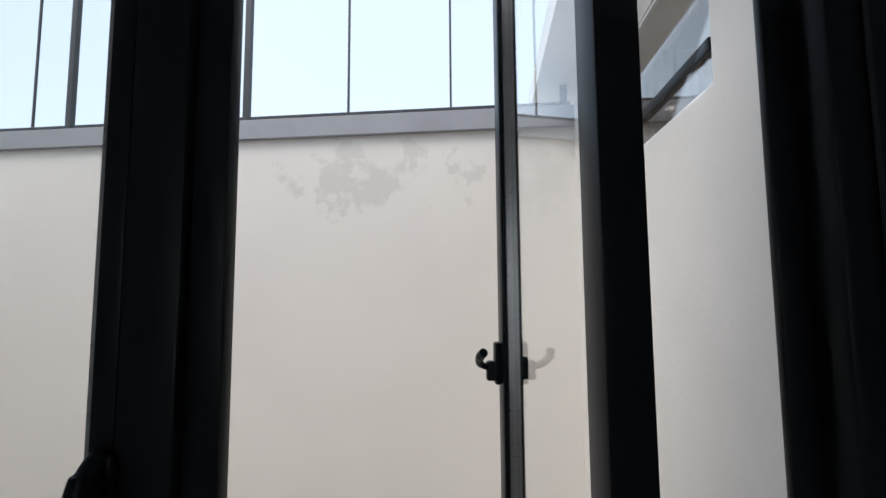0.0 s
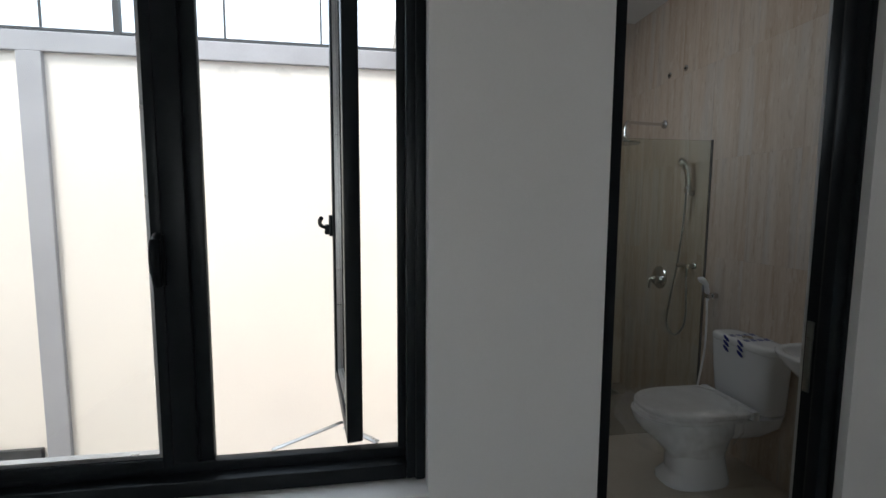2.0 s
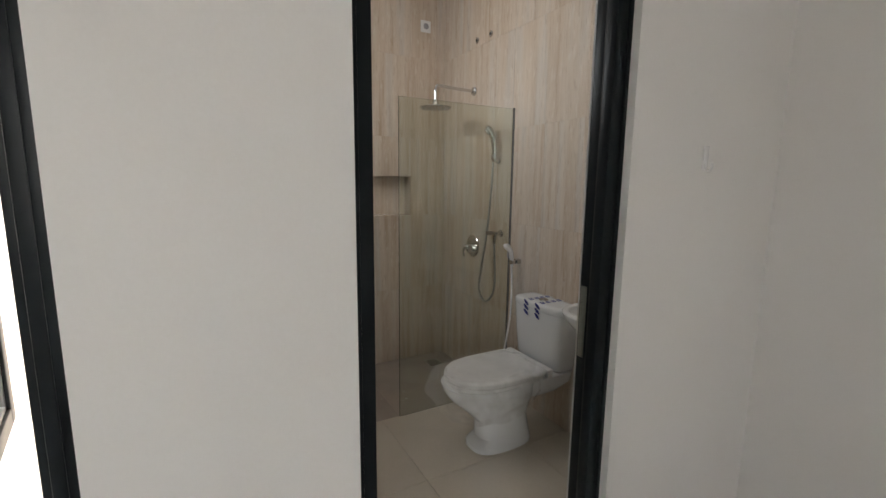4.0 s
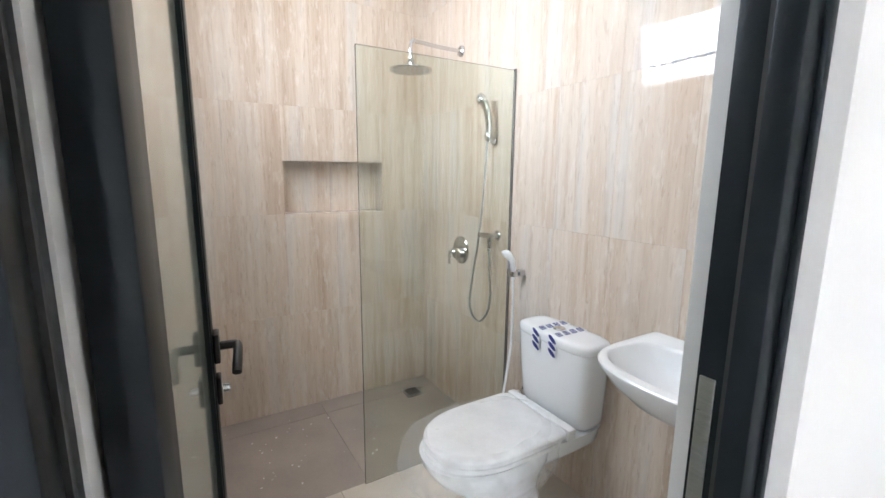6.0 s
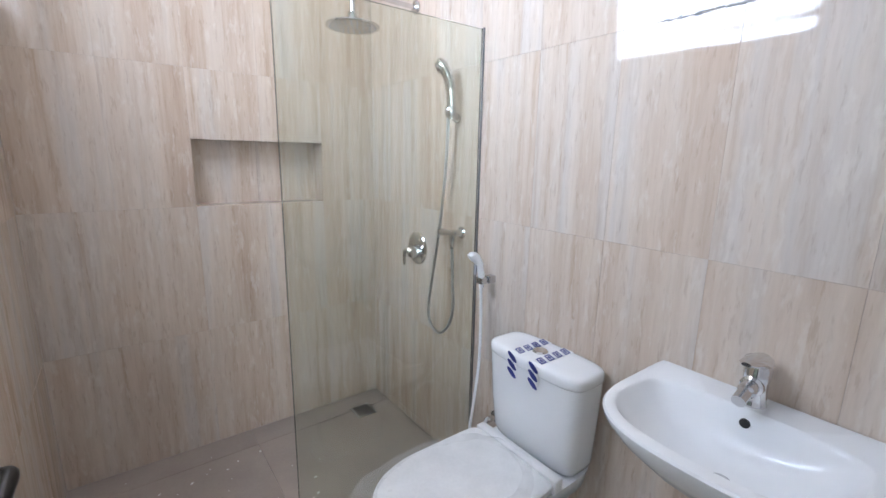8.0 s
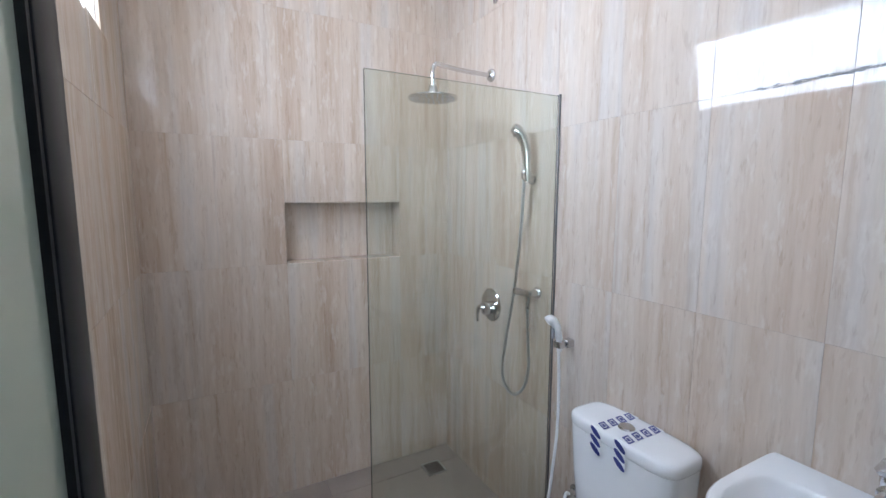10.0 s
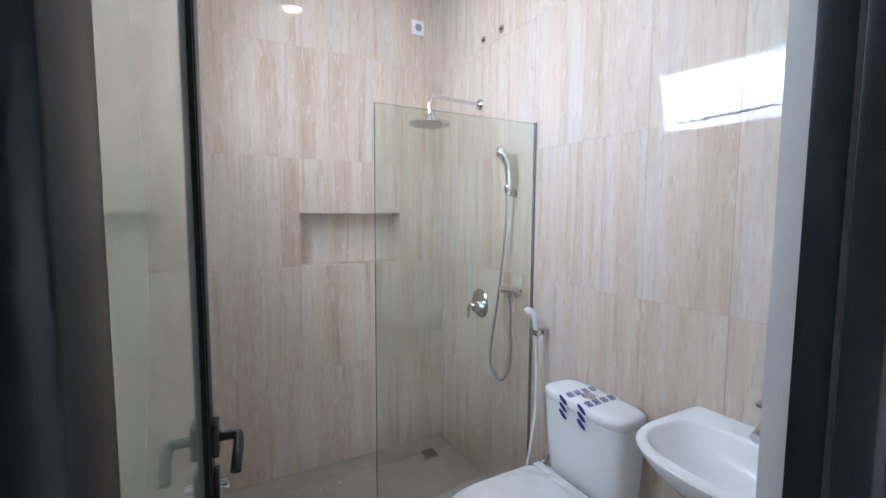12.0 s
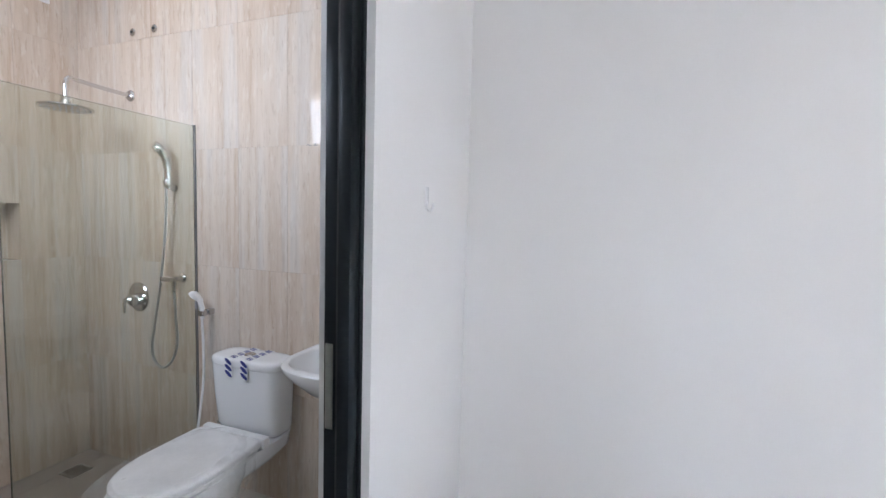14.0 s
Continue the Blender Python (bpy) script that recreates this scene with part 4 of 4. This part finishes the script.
part("lever", loft(bmesh.new(), [[Vector((x, TPY + w * math.cos(a), z + h * math.sin(a))) for a in (0, 0.6, 1.2, 1.57, 1.94, 2.54, 3.14, 4.0, 5.4)] for x, w, z, h in ((1.478, 0.010, BZ + 0.092, 0.012), (1.468, 0.026, BZ + 0.098, 0.022), (1.445, 0.029, BZ + 0.104, 0.020), (1.41, 0.024, BZ + 0.113, 0.013), (1.375, 0.018, BZ + 0.119, 0.008), (1.362, 0.010, BZ + 0.120, 0.005))]), CHROME, tap)

PY = BYC + 0.042
trap = base("basin_trap", (1.40, PY, 0.6), "chrome bottle trap under the wash basin", "drain pipe")
part("tail_pipe", tube(bmesh.new(), [(1.40, PY, BZ - 0.15), (1.40, PY, 0.58)], 0.019, 18), CHROME, trap)
part("waste_nut", spun([(0.019, BZ - 0.205), (0.030, BZ - 0.205), (0.032, BZ - 0.20), (0.032, BZ - 0.180), (0.019, BZ - 0.175)], "z", (1.40, PY, 0), 24), CHROME, trap)
part("cup", spun([(0.0, 0.47), (0.030, 0.47), (0.034, 0.48), (0.034, 0.565), (0.024, 0.585), (0.019, 0.585)], "z", (1.40, PY, 0), 28), CHROME, trap)
part("nut", spun([(0.019, 0.60), (0.029, 0.60), (0.029, 0.63), (0.019, 0.63)], "z", (1.40, PY, 0), 8), CHROME, trap)
part("wall_pipe", tube(bmesh.new(), [(1.42, PY, 0.545), (1.498, PY, 0.545)], 0.016, 14), CHROME, trap)
sp = base("supply_valve", (1.49, BYC - 0.03, 0.55), "chrome angle valve with a braided supply hose", "valve")
part("valve", tube(bmesh.new(), [(1.4995, BYC - 0.03, 0.55), (1.493, BYC - 0.03, 0.55), (1.492, BYC - 0.03, 0.55), (1.44, BYC - 0.03, 0.55)], [0.024, 0.024, 0.011, 0.011], 14), CHROME, sp)
part("hose", tube(bmesh.new(), smooth_path([(1.445, BYC - 0.03, 0.555), (1.442, BYC - 0.03, 0.61), (1.450, BYC - 0.015, 0.68), (1.46, BYC, 0.74)], 6), 0.006, 8), STEEL, sp)

# ---------------------------------------------------------------- tiles
random.seed(4)


def tile_mesh(w, h, t=0.011, b=0.0003):
    """A tile standing in the xz plane, its face towards -y."""
    bm = box(bmesh.new(), -w / 2, 0, -h / 2, w / 2, t, h / 2)
    es = [e for e in bm.edges if all(v.co.y < t / 2 for v in e.verts)]
    bmesh.ops.bevel(bm, geom=es, offset=b, segments=1, affect="EDGES")
    me = bpy.data.meshes.new("tile")
    bm.to_mesh(me)
    bm.free()
    me.materials.append(TILE)
    return me


CACHE = {}


def lay(parent, x0, x1, z0, z1, to_world):
    """One tile over the given stretch of a wall's own plane."""
    g = 0.0004
    w, h = round(x1 - x0 - 2 * g, 4), round(z1 - z0 - 2 * g, 4)
    if w < 0.01 or h < 0.01:
        return
    if (w, h) not in CACHE:
        CACHE[w, h] = tile_mesh(w, h)
    ob = new("tile", CACHE[w, h])
    ob.parent = parent
    jitter = Matrix.Translation((0, random.uniform(-0.0004, 0.0004), 0))
    ob.matrix_basis = to_world @ Matrix.Translation(((x0 + x1) / 2, 0, (z0 + z1) / 2)) @ jitter


bathn, bathw, bathe = bpy.data.objects["wall_bath_north"], bpy.data.objects["wall_bath_west"], bpy.data.objects["wall_bath_east"]
ROWS = [(0.0, 0.6), (0.6, 1.2), (1.2, 1.8), (1.8, 2.4), (2.4, CEILZ)]
north = Matrix.Translation((0, YB, 0))
for z0, z1 in ROWS:
    for i in range(5):
        x0, x1 = 0.3 * i, 0.3 * (i + 1)
        if i in (2, 3) and z0 == 1.2:
            lay(bathn, x0, x1, 1.5, z1, north)
        else:
            lay(bathn, x0, x1, z0, z1, north)
deep = Matrix.Translation((0, YB + 0.118, 0))
for i in (2, 3):
    lay(bathn, 0.3 * i, 0.3 * (i + 1), 1.2, 1.5, deep)
for x, a in ((0.6, 90), (1.2, -90)):
    m = Matrix.Translation((x, YB + 0.066, 1.35)) @ Matrix.Rotation(radians(a), 4, "Z")
    lay(bathn, -0.06, 0.06, -0.15, 0.15, m)
for z, a in ((1.2, -90), (1.5, 90)):
    for i in (2, 3):
        m = Matrix.Translation((0.3 * i + 0.15, YB + 0.066, z)) @ Matrix.Rotation(radians(a), 4, "X")
        lay(bathn, -0.15, 0.15, -0.06, 0.06, m)
east = Matrix.Translation((WX, 0, 0)) @ Matrix.Rotation(radians(-90), 4, "Z")
west = Matrix.Translation((LX, 0, 0)) @ Matrix.Rotation(radians(90), 4, "Z")
cuts = [BACK] + [0.9 + 0.3 * i for i in range(8)]
for z0, z1 in ROWS:
    for a, b in zip(cuts, cuts[1:]):
        lay(bathe, -b, -a, z0, z1, east)
        if z1 <= 1.8 or b <= CY0 + 1e-6 or a >= CY1:
            lay(bathw, a, b, z0, z1, west)
            continue
        if z0 == 1.8:
            lay(bathw, a, b, z0, CZ0, west)
        else:
            lay(bathw, a, b, CZ1, z1, west)
        lo, hi = (CZ0, z1) if z0 == 1.8 else (z0, CZ1)
        if a < CY0:
            lay(bathw, a, CY0, lo, hi, west)
        if b > CY1:
            lay(bathw, CY1, b, lo, hi, west)

# floor tiles
def floor_tiles(parent, x0, x1, y0, y1, z, size, mat, oy):
    me_cache = {}
    xs = [x0] + [v for v in np.arange(0, 1.5, size) if x0 + 0.02 < v < x1 - 0.02] + [x1]
    ys = [y0] + [v for v in np.arange(oy, 3.1, size) if y0 + 0.02 < v < y1 - 0.02] + [y1]
    for a, b in zip(xs, xs[1:]):
        for c, d in zip(ys, ys[1:]):
            k = (round(b - a - 0.002, 4), round(d - c - 0.002, 4))
            if k not in me_cache:
                bm = box(bmesh.new(), -k[0] / 2, -k[1] / 2, -0.009, k[0] / 2, k[1] / 2, 0, bevel=0.0008, segs=1)
                me = bpy.data.meshes.new("floor_tile")
                bm.to_mesh(me)
                bm.free()
                me.materials.append(mat)
                me_cache[k] = me
            ob = new("floor_tile", me_cache[k])
            ob.parent = parent
            ob.location = ((a + b) / 2, (c + d) / 2, z)


floor_tiles(bpy.data.objects["floor_bath"], LX + 0.001, WX - 0.001, BACK, 2.10, FL, 0.6, FLOORTILE, 0.9)
floor_tiles(bpy.data.objects["floor_shower"], LX + 0.001, WX - 0.001, 2.10, YB - 0.001, SH, 0.75, WETTILE, 2.85)
